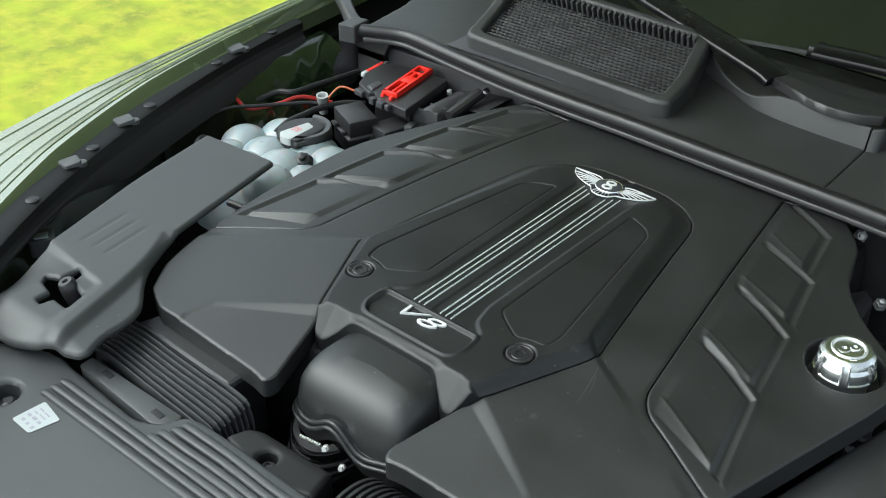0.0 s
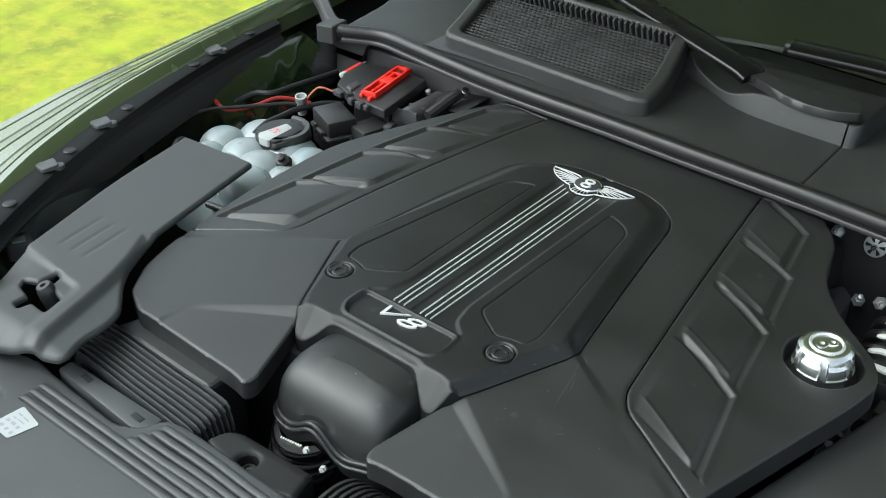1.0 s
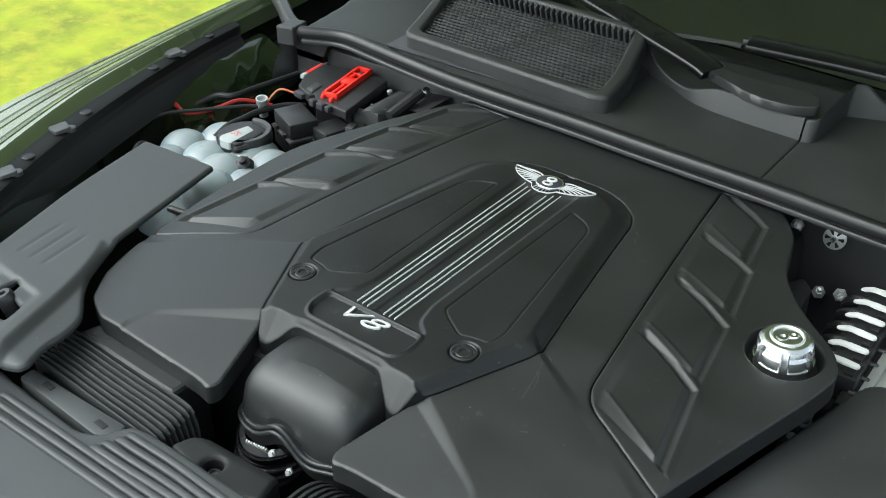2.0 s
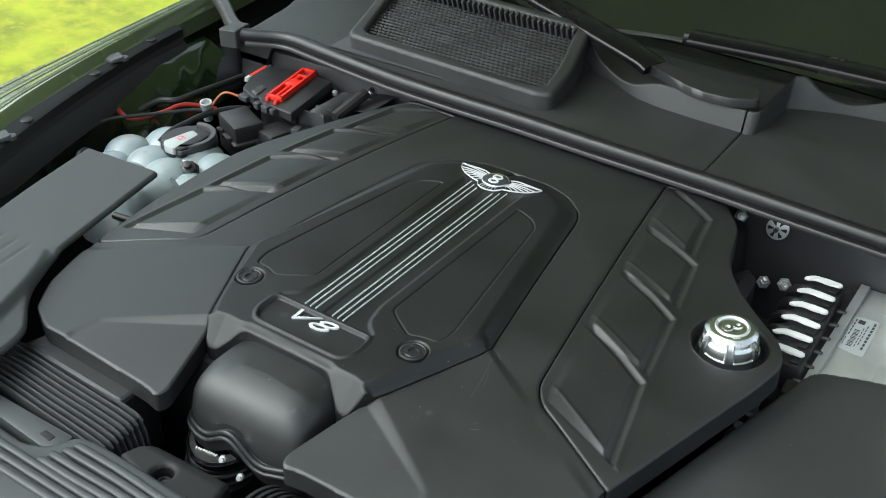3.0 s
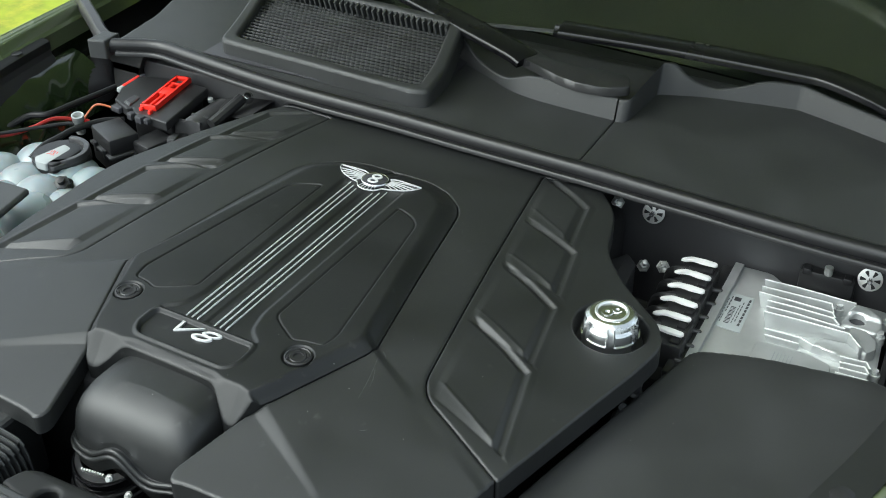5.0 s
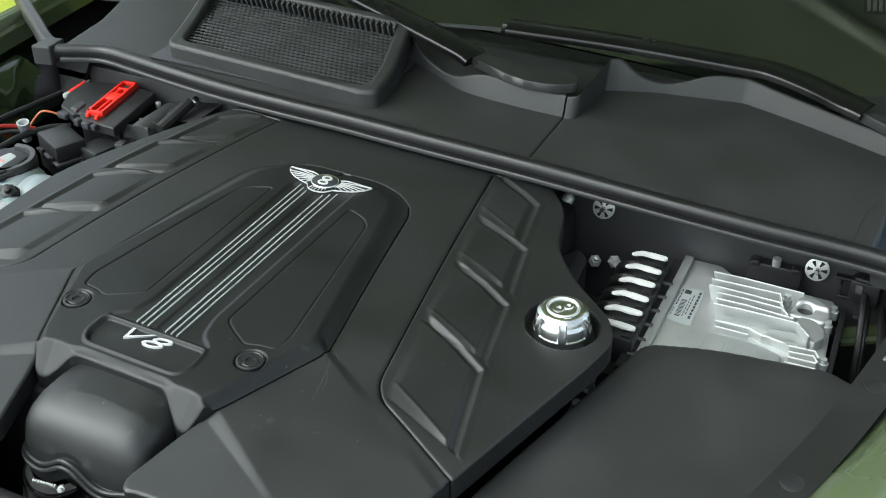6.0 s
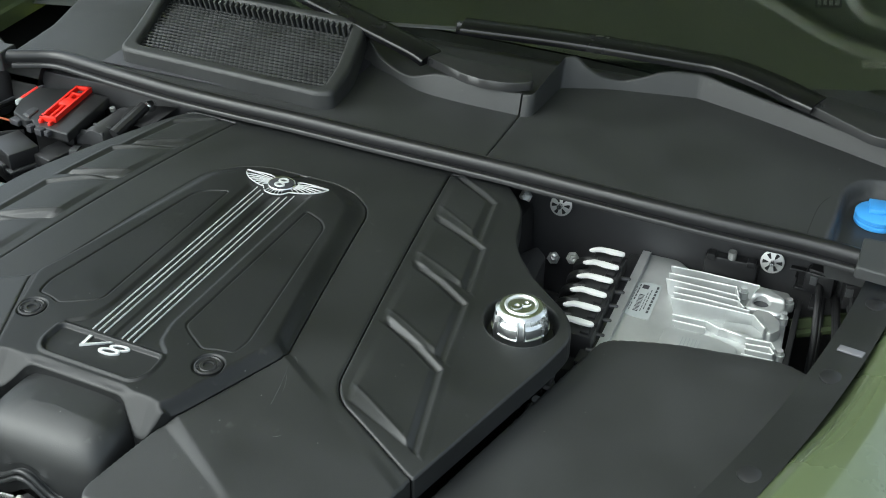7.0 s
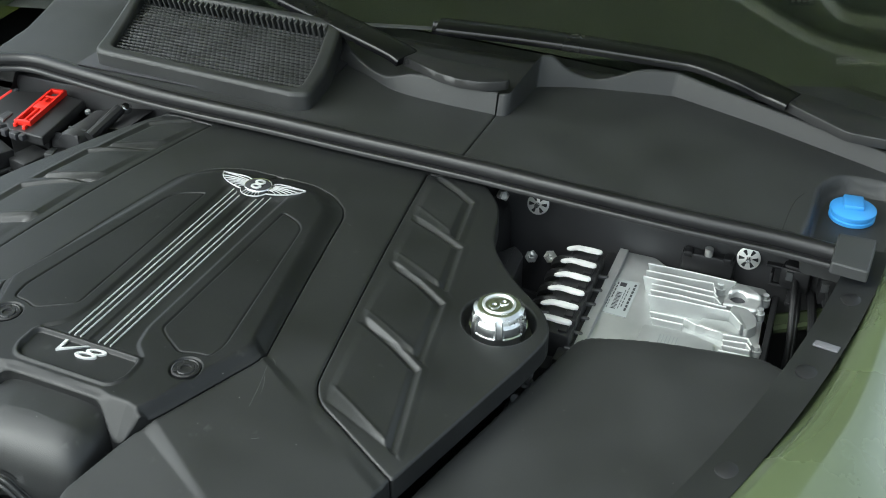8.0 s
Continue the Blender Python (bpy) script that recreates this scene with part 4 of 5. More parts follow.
# upstand with a wavy upper edge, in two lengths
for pts in (((-0.095, 0.405, 1.020), (-0.081, 0.394, 1.024), (-0.047, 0.375, 1.006), (0.0, 0.352, 0.997), (0.04, 0.329, 1.002), (0.085, 0.316, 1.017), (0.15, 0.309, 1.018), (0.2315, 0.305, 1.016)),
            ((0.235, 0.303, 1.016), (0.244, 0.304, 1.017), (0.250, 0.309, 1.018), (0.253, 0.322, 1.022), (0.257, 0.37, 1.028), (0.2595, 0.408, 1.031), (0.261, 0.420, 1.032), (0.266, 0.425, 1.032), (0.278, 0.431, 1.030), (0.298, 0.438, 1.015), (0.320, 0.446, 1.004), (0.350, 0.454, 0.999), (0.38, 0.459, 1.006), (0.408, 0.464, 1.016),
             (0.430, 0.468, 1.0195), (0.462, 0.4725, 1.020), (0.473, 0.4735, 1.020), (0.484, 0.471, 1.019), (0.526, 0.457, 1.016), (0.60, 0.431, 1.013), (0.70, 0.390, 1.012), (0.805, 0.345, 1.012), (0.86, 0.31, 1.01))):
    line = smooth_path(pts, 5)
    rows = [[(p.x, p.y, 0.980) for p in line], [(p.x, p.y + 0.001, 0.984) for p in line], [(p.x, p.y + 0.4 * (p.z - 0.985) - 0.001, p.z - 0.002) for p in line],
            [(p.x, p.y + 0.4 * (p.z - 0.985) + 0.001, p.z) for p in line], [(p.x, p.y + 0.4 * (p.z - 0.985) + 0.006, p.z) for p in line], [(p.x, p.y + 0.4 * (p.z - 0.985) + 0.009, 0.975) for p in line]]
    under(part("upstand", sheet(rows), ABOX_PLASTIC, None, "grey upstand in front of the windscreen", angle=22), cowl)
seal = thing("bonnet_seal", "long black rubber bonnet seal along the cowl", "rubber seal", (0, 0.19, 0.97))
SEAL = [(-0.668, 0.158, 0.985), (-0.634, 0.172, 0.985), (-0.565, 0.198, 0.985), (-0.49, 0.191, 0.985), (-0.42, 0.181, 0.985), (-0.30, 0.167, 0.985), (-0.18, 0.161, 0.985), (-0.07, 0.158, 0.985), (0.07, 0.150, 0.985), (0.25, 0.142, 0.985), (0.38, 0.132, 0.985), (0.57, 0.119, 0.985), (0.70, 0.115, 0.985), (0.80, 0.104, 0.985)]
prof = [(0.010, -0.012), (-0.012, -0.012), (-0.0125, 0.0), (-0.0105, 0.006), (-0.006, 0.0105), (0.0, 0.0120), (0.005, 0.0108), (0.0090, 0.0068), (0.0108, 0.0015), (0.0110, -0.004)]
under(part("bulb", sweep(SEAL, prof, n=6), SEALRUBBER, None, angle=60), seal)
rail = [(-0.010, -0.016), (-0.010, -0.006), (0.0112, -0.0060), (0.0135, -0.0042), (0.0190, -0.0040), (0.0212, -0.0050), (0.0224, -0.0075), (0.0230, -0.0110), (0.017, -0.0125)]
under(part("carrier", sweep(SEAL[1:], rail, n=6), SEALRUBBER, None, "black rubber lip and carrier rail", angle=50), seal)

# ---- wing-edge trims ----
for side in (-1, 1):
    tr = thing("wing_trim", "black plastic trim strip along the wing with rubber buffers", "trim strip", (side * 0.7, -0.3, 0.95), group="wing trims")
    pts = [(side * (wing_x(y) + 0.0), y, 0.962) for y in np.linspace(-0.85, 0.16, 14)]
    s = side
    under(part("strip", sweep(pts, [(s * -0.020, -0.012), (s * -0.016, -0.012), (s * 0.012, 0.000), (s * 0.012, 0.010), (s * 0.0, 0.007), (s * -0.014, 0.005), (s * -0.019, 0.002)] if s < 0 else [(s * -0.026, -0.045), (s * -0.022, -0.045), (s * -0.018, -0.002), (s * 0.02, 0.004), (s * 0.022, 0.010), (s * 0.0, 0.006), (s * -0.026, -0.001)], n=3), TRIM if s < 0 else COVER, None, angle=50), tr)
    if s < 0:
        rows = []
        for y in np.linspace(-0.85, 0.16, 40):
            k = float(step(-0.50, -0.32, y))
            rows.append([(-wing_x(y) + a, y, 0.962 + b) for a, b in ((0.014, -0.010), (0.0195, -0.010), (0.022, -0.022), (0.026, -0.024), (0.026 + 0.010 * k, -0.024 - 0.032 * k), (0.026 + 0.012 * k, -0.028 - 0.034 * k), (0.018, -0.032 - 0.030 * k))])
        under(part("inner_wall", sheet(rows), DEEP, None, "dark lower wall of the trim", angle=50), tr)
    for y in ((-0.539, -0.445, -0.393, -0.311, -0.247, -0.068, -0.011, 0.087) if side < 0 else (-0.55, -0.313, -0.124, 0.037)):
        big = side < 0 and y in (-0.445, -0.311, -0.011)
        if big:
            b = prism(rounded([(-0.014, -0.016), (0.012, -0.013), (0.014, 0.012), (-0.010, 0.015)], 0.004), 0, 0.008, 0.002)
            for v in b.verts:
                v.co.z *= 0.6 + 12 * (v.co.y + 0.016)
            b.transform(pose(side * (wing_x(y) - 0.006), y, 0.969, 0, 0, 12 * side))
            b = lathe([(0.008, 0), (0.008, 0.006), (0.006, 0.007), (0.001, 0.007)], 16, pose(side * (wing_x(y) - 0.006) + 0.010, y + 0.012, 0.966), b)
        else:
            w = 1.0 if side < 0 else 1.3
            b = lathe([(0.010 * w, 0), (0.010 * w, 0.002), (0.008 * w, 0.0032), (0.001, 0.0032)], 20, pose(side * (wing_x(y) - (0.007 if side < 0 else 0)), y, 0.967))
        under(part("buffer", b, BUFFER if big else RUBBER, None, "grey rubber buffer" if big else "round black plug"), tr)
    corner = [(-0.676, 0.140), (-0.642, 0.148), (-0.645, 0.190), (-0.676, 0.184)] if side < 0 else [(0.764, 0.139), (0.762, 0.066), (0.808, 0.060), (0.812, 0.139)]
    under(part("corner_cap", prism(rounded(corner, 0.004), 0.966 if side < 0 else 0.982, 0.999 if side < 0 else 0.9985, 0.003), PLASTIC, None, "grey corner cap", angle=20), tr)
# end trim that runs on from the seal to the wing, and the dark hinge well behind it
under(part("end_trim", sweep([(-0.655, 0.172, 0.993), (-0.69, 0.190, 0.996), (-0.74, 0.226, 1.000), (-0.80, 0.268, 1.003), (-0.87, 0.32, 1.005)], [(-0.010, -0.02), (0.012, -0.02), (0.012, 0.000), (0.008, 0.004), (-0.004, 0.002), (-0.009, -0.004)], n=5), DARK, None, "curved black end trim", angle=40), cowl)
under(part("hinge_well", sheet([[(-0.92, y, 0.92), (-0.80, y, 0.88), (-0.64, y, 0.88), (-0.60, y, 0.96)] for y in (0.19, 0.35, 0.60)]), DEEP, None, "dark hinge well"), cowl)

# ---- scuttle intake grille ----
MESH = mat("mesh_plastic", (0.032, 0.033, 0.034), 0.40, var=0.3, scale=120, bump=0.1)
gr = thing("intake_grille", "black air intake frame with a fine mesh", "grille", (-0.27, 0.27, 0.99))
RIM = [(-0.452, 0.222), (-0.062, 0.200), (-0.040, 0.210), (-0.048, 0.29), (-0.080, 0.415), (-0.50, 0.435)]
IN = [(-0.430, 0.245), (-0.078, 0.222), (-0.066, 0.230), (-0.074, 0.29), (-0.100, 0.395), (-0.475, 0.415)]
under_relief("frame", rounded(RIM, 0.02), lambda x, y: 1.015 + 0.035 * np.clip((y - 0.22) / 0.19, 0, 1) ** 1.5, ABOX_PLASTIC, gr, res=0.0016, skirt=0.034, r=0.007, holes=(rounded(IN, 0.012),))
b = bmesh.new()
for j in range(21):
    y = 0.224 + 0.0092 * j
    z = 1.003 + 0.12 * (y - 0.22)
    for i in range(46):
        x = -0.485 + 0.0092 * i + (0.0046 if j % 2 else 0)
        if sd_poly(np.array([x]), np.array([y]), IN)[0] > 0.003:
            continue
        top = [(x - 0.0046, y), (x - 0.0022, y - 0.0016), (x + 0.0022, y - 0.0016), (x + 0.0046, y)]
        for (ax_, ay_), (bx_, by_) in zip(top, top[1:]):
            vs = [b.verts.new(v) for v in ((ax_, ay_, z), (bx_, by_, z), (bx_, by_ + 0.0026, z + 0.0014), (ax_, ay_ + 0.0026, z + 0.0014), (ax_, ay_, z - 0.0012), (bx_, by_, z - 0.0012))]
            b.faces.new(vs[:4])
            b.faces.new((vs[0], vs[4], vs[5], vs[1]))
        vs = [b.verts.new(v) for v in ((x + 0.0046 - 0.0011, y + 0.002, z), (x + 0.0046 + 0.0011, y + 0.002, z), (x + 0.0046 + 0.0011, y + 0.0080, z), (x + 0.0046 - 0.0011, y + 0.0080, z))]
        b.faces.new(vs)
mesh_ob = under(part("mesh", b, MESH, None, "fine black mesh"), gr)
tagged(mesh_ob, kind="stuff")
for k in range(34):
    t = k / 33
    x, y = -0.472 + 0.372 * t, 0.407 - 0.016 * t
    under(part("slat", box((x, y, 1.034), (0.0040, 0.012, 0.026), 0.0005, (20, 0, 0)), PLASTIC, None), gr)
# flat black sheet that stands in for the shade below the mesh
under(part("mesh_shade", box((-0.27, 0.31, 0.9872), (0.42, 0.2, 0.003), 0.001), INK_SHADE, None), gr)

# ---- wipers ----
ARM = mat("satin_black_paint", (0.004, 0.004, 0.005), 0.22, bump=0.03, spec=0.4)
FLAT = [(1.5 * q, z) for q, z in ((-0.017, -0.008), (0.017, -0.008), (0.017, -0.001), (0.0162, 0.0022), (0.0145, 0.0042), (0.008, 0.0060), (0.0, 0.0066), (-0.008, 0.0060), (-0.0145, 0.0042), (-0.0162, 0.0022), (-0.017, -0.001))]


def wiper(head, z, arm, blade):
    """head: outline of the flat arm head; arm: its line from the head on; blade: its two ends."""
    w = thing("wiper", "black windscreen wiper arm with its blade", "wiper", (*head[0], z), group="wipers")
    under(part("arm_head", prism(rounded(head, 0.012, 5), z - 0.010, z + 0.005, 0.002), DARK, None, "flat matt black arm head", angle=60), w)
    under(part("arm", sweep(arm, FLAT, n=8), ARM, None, angle=50), w)
    under(part("hinge_pin", lathe([(0.004, -0.017), (0.004, 0.017)], 12, pose(*arm[0], 90, 0, 20)), RUBBER, None, "black hinge pin"), w)
    under(part("blade", sweep(blade, [(-0.013, -0.006), (0.013, -0.006), (0.013, 0.0), (0.009, 0.003), (0.004, 0.010), (-0.004, 0.010), (-0.008, 0.003), (-0.013, 0.0)], n=4), ARM, None, "black rubber wiper blade", angle=45), w)
    return w


wiper([(0.040, 0.398), (0.058, 0.398), (0.093, 0.374), (0.1526, 0.3676), (0.214, 0.374), (0.233, 0.364), (0.2457, 0.333), (0.214, 0.314), (0.171, 0.309), (0.134, 0.317), (0.068, 0.349), (0.034, 0.362)], 1.028,
      [(0.062, 0.363, 1.0280), (0.035, 0.374, 1.0335), (-0.045, 0.402, 1.042), (-0.15, 0.445, 1.048), (-0.42, 0.550, 1.066)], ((-0.95, 0.50, 1.06), (-0.36, 0.56, 1.066)))
w2 = wiper([(0.632, 0.455), (0.673, 0.458), (0.84, 0.396), (0.85, 0.345), (0.745, 0.350), (0.638, 0.424)], 1.031,
           [(0.660, 0.428, 1.033), (0.628, 0.440, 1.037), (0.58, 0.474, 1.036), (0.51, 0.506, 1.036), (0.45, 0.511, 1.036), (0.25, 0.499, 1.040), (0.07, 0.474, 1.044)], ((0.48, 0.508, 1.028), (0.28, 0.499, 1.033), (0.06, 0.472, 1.038)))
under(part("blade_spline", sweep([(0.075, 0.474, 1.036), (-0.06, 0.447, 1.034)], [(-0.006, -0.001), (0.006, -0.001), (0.006, 0.001), (-0.006, 0.001)], n=1), BUFFER, None, "grey spline of the wiper blade"), w2)
st = part("side_trim", thick(sheet([[(0.644, 0.49, 1.028), (0.72, 0.51, 1.030), (0.80, 0.55, 1.034), (0.95, 0.58, 1.04)], [(0.70, 0.43, 1.018), (0.74, 0.40, 1.016), (0.80, 0.41, 1.018), (0.95, 0.40, 1.02)]]), 0.004), COVER)
under(st, cowl)

# ---- washer filler ----
wc = thing("fluid_filler", "bright blue washer fluid filler cap", "filler cap", (0.775, 0.250, 0.9585))
part("cap", lathe([(0.029, 0), (0.031, 0.002), (0.031, 0.006), (0.0290, 0.007), (0.0290, 0.010), (0.031, 0.0115), (0.031, 0.0155), (0.028, 0.0175), (0.001, 0.018)], 40), BLUE, wc)
part("tab", box((-0.001, 0.010, 0.0185), (0.027, 0.038, 0.007), 0.002, (-6, 0, 6)), BLUE, wc)
part("neck", lathe([(0.024, -0.02), (0.024, 0.002)], 24), DARK, wc, "black filler neck")

# ---- control unit ----
ecu = thing("engine_control_unit", "cast aluminium engine control unit with cooling fins", "control unit", (0.59, 0.06, 0.83))
EOUT = rounded([(0.471, -0.10), (0.692, -0.10), (0.699, 0.024), (0.688, 0.178), (0.546, 0.180), (0.526, 0.197), (0.471, 0.197)], 0.008)
under(part("case", prism(EOUT, 0.80, 0.862, 0.003), ALU, None), ecu)
under(part("flange", sweep([(0.479, 0.192, 0.86), (0.482, -0.09, 0.86)], [(-0.008, -0.004), (0.008, -0.004), (0.006, 0.008), (-0.006, 0.008)], n=1), ALU, None), ecu)


def fin(pts, top, w=0.0016, lean=0.007, z0=0.858):
    """An upright cast fin along a line, its first end raked."""
    rings = []
    for k, (x, y) in enumerate(pts):
        a, c = Vector(pts[max(k - 1, 0)]), Vector(pts[min(k + 1, len(pts) - 1)])
        n = Vector((-(c - a).y, (c - a).x)).normalized()
        d = lean if k == 0 else 0
        rings.append([(x + d - n.x * w * 1.6, y - n.y * w * 1.6, z0), (x - n.x * w, y - n.y * w, top), (x + n.x * w, y + n.y * w, top), (x + d + n.x * w * 1.6, y + n.y * w * 1.6, z0)])
    body = under(part("fin", loft(rings), ALU, None, angle=20), ecu)
    # pale strip along the top, as a painted highlight
    edge = [[(p[1][0] * 0.72 + p[2][0] * 0.28, p[1][1] * 0.72 + p[2][1] * 0.28, top - 0.001), (p[1][0] * 0.72 + p[2][0] * 0.28, p[1][1] * 0.72 + p[2][1] * 0.28, top + 0.0008), (p[1][0] * 0.28 + p[2][0] * 0.72, p[1][1] * 0.28 + p[2][1] * 0.72, top + 0.0008), (p[1][0] * 0.28 + p[2][0] * 0.72, p[1][1] * 0.28 + p[2][1] * 0.72, top - 0.001)] for p in rings]
    under(part("fin_highlight", loft(edge), FIN_HIGHLIGHT, None, "lighter strip painting the highlight along the fin edge", angle=20), body)


for pts, top in (([(0.525, 0.143), (0.567, 0.145), (0.648, 0.144)], 0.885), ([(0.526, 0.125), (0.571, 0.127), (0.619, 0.129), (0.626, 0.108)], 0.885), ([(0.526, 0.110), (0.575, 0.110), (0.624, 0.109), (0.630, 0.098)], 0.885),
                 ([(0.541, 0.096), (0.577, 0.098), (0.628, 0.097), (0.638, 0.085)], 0.885), ([(0.543, 0.082), (0.581, 0.084), (0.646, 0.081)], 0.885), ([(0.543, 0.069), (0.583, 0.072), (0.653, 0.073), (0.672, 0.050)], 0.885),
                 ([(0.551, 0.049), (0.597, 0.051), (0.615, 0.043), (0.651, 0.043)], 0.873), ([(0.554, 0.039), (0.598, 0.040)], 0.871), ([(0.652, 0.027), (0.684, 0.030), (0.691, 0.018)], 0.880), ([(0.654, 0.015), (0.684, 0.019), (0.691, 0.008)], 0.880), ([(0.655, 0.004), (0.690, 0.006)], 0.880), ([(0.653, -0.008), (0.692, -0.006)], 0.880)):
    fin(pts, top)
BOSS = [(0.636, 0.096), (0.645, 0.140), (0.653, 0.147), (0.665, 0.145), (0.684, 0.131), (0.689, 0.116), (0.684, 0.096), (0.661, 0.098)]
bore = [(0.656 + 0.0105 * math.cos(a), 0.117 + 0.0105 * math.sin(a)) for a in [2 * math.pi * i / 20 for i in range(20)]]
under_relief("boss", rounded(BOSS, 0.006), lambda x, y: 0.879 + 0.005 * step(0.014, 0.008, np.abs(y - 0.135)) + 0 * x, ALU, ecu, res=0.002, skirt=0.024, r=0.003, holes=(bore,))
# black disc high in the bore, in place of the shade of a deep hole
under(part("bore_shade", lathe([(0.0104, 0.0), (0.0104, 0.010), (0.001, 0.010)], 24, pose(0.656, 0.117, 0.8625)), INK_SHADE, None, "black disc standing in for the shade in the bore"), ecu)
under(part("boss_wall", prism(rounded([(0.650, 0.085), (0.652, 0.103), (0.666, 0.106), (0.687, 0.084), (0.690, 0.066), (0.680, 0.050), (0.672, 0.054), (0.656, 0.076)], 0.003), 0.858, 0.878, 0.003), ALU, None, "raised cast wall"), ecu)
under(part("heat_pad", prism(rounded([(0.615, 0.044), (0.619, 0.062), (0.655, 0.067), (0.671, 0.052), (0.674, 0.036), (0.650, 0.036)], 0.004), 0.858, 0.8745, 0.003), ALU, None, "raised cast pad"), ecu)
under(part("plateau", prism(rounded([(0.545, -0.09), (0.65, -0.09), (0.645, 0.020), (0.605, 0.030), (0.548, 0.028)], 0.008), 0.86, 0.868, 0.002), ALU, None, "flat cast area"), ecu)
for q in ((0.690, 0.140), (0.688, 0.104), (0.628, 0.142), (0.554, 0.150), (0.697, 0.022)):
    under(part("case_screw", lathe([(0.007, 0), (0.007, 0.012), (0.0045, 0.012), (0.0045, 0.018), (0.001, 0.018)], 12, pose(*q, 0.860)), ALU, None), ecu)
lb = under(part("label", prism(rounded([(0.485, 0.040), (0.522, 0.037), (0.520, 0.123), (0.485, 0.121)], 0.003), 0.8622, 0.8628, 0), PAPER, None, "white printed label"), ecu)
for x, w, y0, y1 in ((0.5160, 0.0042, 0.05, 0.118), (0.5095, 0.0018, 0.058, 0.108), (0.5060, 0.0014, 0.052, 0.1), (0.4920, 0.0022, 0.075, 0.116), (0.4910, 0.0012, 0.05, 0.07), (0.4885, 0.001, 0.055, 0.11)):
    n = max(2, round((y1 - y0) / 0.008))
    for k in range(n):
        s = (y1 - y0) / n
        under(part("print_bar", box((x, y0 + s * (k + 0.5), 0.863), (w * 0.7, s * 0.7, 0.0004), 0), INK_SHADE, None), lb)
for k in range(13):
    under(part("print_bar", box((0.4995, 0.052 + 0.0032 * k, 0.863), (0.007, 0.0010 if k % 3 else 0.0018, 0.0004), 0), INK_SHADE, None), lb)
under(part("print_bar", box((0.4995, 0.111, 0.863), (0.009, 0.009, 0.0004), 0), INK_SHADE, None), lb)
for k in range(6):
    under(part("etched_mark", box((0.575 + 0.0045 * k, 0.002, 0.8683), (0.0014, 0.022, 0.0004), 0), PAPER, None), ecu)

# ---- plug row with white levers ----
plug = thing("connector_row", "row of black plugs with white locking levers", "connector", (0.45, 0.05, 0.80))
under(part("housing", box((0.466, 0.048, 0.835), (0.018, 0.27, 0.06), 0.003), DARK, None), plug)
under(part("base_plate", box((0.435, 0.045, 0.825), (0.08, 0.26, 0.04), 0.003), DEEP, None), plug)
for k in range(6):
    y, x = 0.130 - 0.0345 * k, 0.0016 * k
    p = under(part("plug", box((0.440 + x, y - 0.004, 0.866), (0.046, 0.027, 0.040), 0.003), DARK, None, "black plug"), plug)
    under(part("plug_rib", box((0.452 + x, y - 0.004, 0.888), (0.012, 0.020, 0.004), 0.001), RUBBER, None), p)
    b = prism(rounded([(-0.0275, -0.0085), (-0.0225, -0.0015), (-0.013, 0.0055), (0.004, 0.0052), (0.024, 0.0040), (0.0275, -0.0005), (0.024, -0.0058), (0.006, -0.0062), (-0.005, -0.0042), (-0.012, -0.0050), (-0.0205, -0.0100)], 0.0028, 4), 0.8938, 0.8972, 0.0009)
    b.transform(pose(0.436 + x, y - 0.001, 0) @ pose(0, 0, 0, 0, 0, (2.0, -1.2, 0.8, -2.2, 1.4, -0.6)[k]) @ Matrix.Diagonal((0.94, 0.9, 1, 1)))
    under(part("lever", b, WHITE, None, "white locking lever"), p)
    under(part("pin", lathe([(0.0034, 0.0), (0.0034, 0.013), (0.002, 0.015)], 12, pose(0.462 + x * 0.5, y - 0.018, 0.866, 0, 84, 0)), BULK, None, "dark guide pin"), p)
    under(part("wire_boot", sweep([(0.425 + x, y - 0.010, 0.880), (0.412 + x, y - 0.012, 0.878), (0.398 + x, y - 0.006, 0.865), (0.395, y, 0.84)], 0.008), RUBBER, None, "black wire boot"), p)

# ---- fixings on the bulkhead ----
for x, z in ((0.3433, 0.9115), (0.6542, 0.8944)):
    wsh = thing("washer_nut", "large bright washer with a slotted rim and bolt", "washer", (x, 0.196, z), group="bulkhead washers")
    m = pose(0, 0, 0, 74, 0, 4)
    part("washer", lathe([(0.0195, 0), (0.0195, 0.0025), (0.018, 0.003), (0.005, 0.004), (0.001, 0.004)], 36, m), ZINC, wsh)
    part("bolt", lathe([(0.0042, 0), (0.0042, 0.018), (0.003, 0.020), (0.001, 0.020)], 12, m), CHROME, wsh, "bright bolt")
    wsh.scale = (0.84, 0.84, 0.84)
    # slits are not cut; dark wedges on the washer carry their shade
    for k in range(6):
        a = radians(-60 + 60 * k)
        b = prism([(0.0065, -0.0010), (0.0155, -0.0034), (0.0162, 0.0), (0.0155, 0.0034), (0.0065, 0.0010)], 0.0028, 0.0044, 0)
        b.transform(m @ pose(0, 0, 0, 0, 0, math.degrees(a)))
        part("slot_shade", b, DEEP, wsh)
for x, y, z, tilt in ((0.2893, 0.190, 0.9171, 60), (0.3397, 0.185, 0.8225, 40), (0.375, 0.165, 0.845, 70)):
    st = thing("stud_bolt", "bright steel flanged bolt", "bolt", (x, y, z), group="bulkhead bolts")
    m = pose(0, 0, 0, tilt, 0, 25)
    part("flange", lathe([(0.010, 0), (0.010, 0.003), (0.007, 0.005), (0.006, 0.010), (0.001, 0.010)], 6, m), ZINC, st)
    part("shank", lathe([(0.004, 0.008), (0.004, 0.022), (0.001, 0.023)], 10, m), ZINC, st)
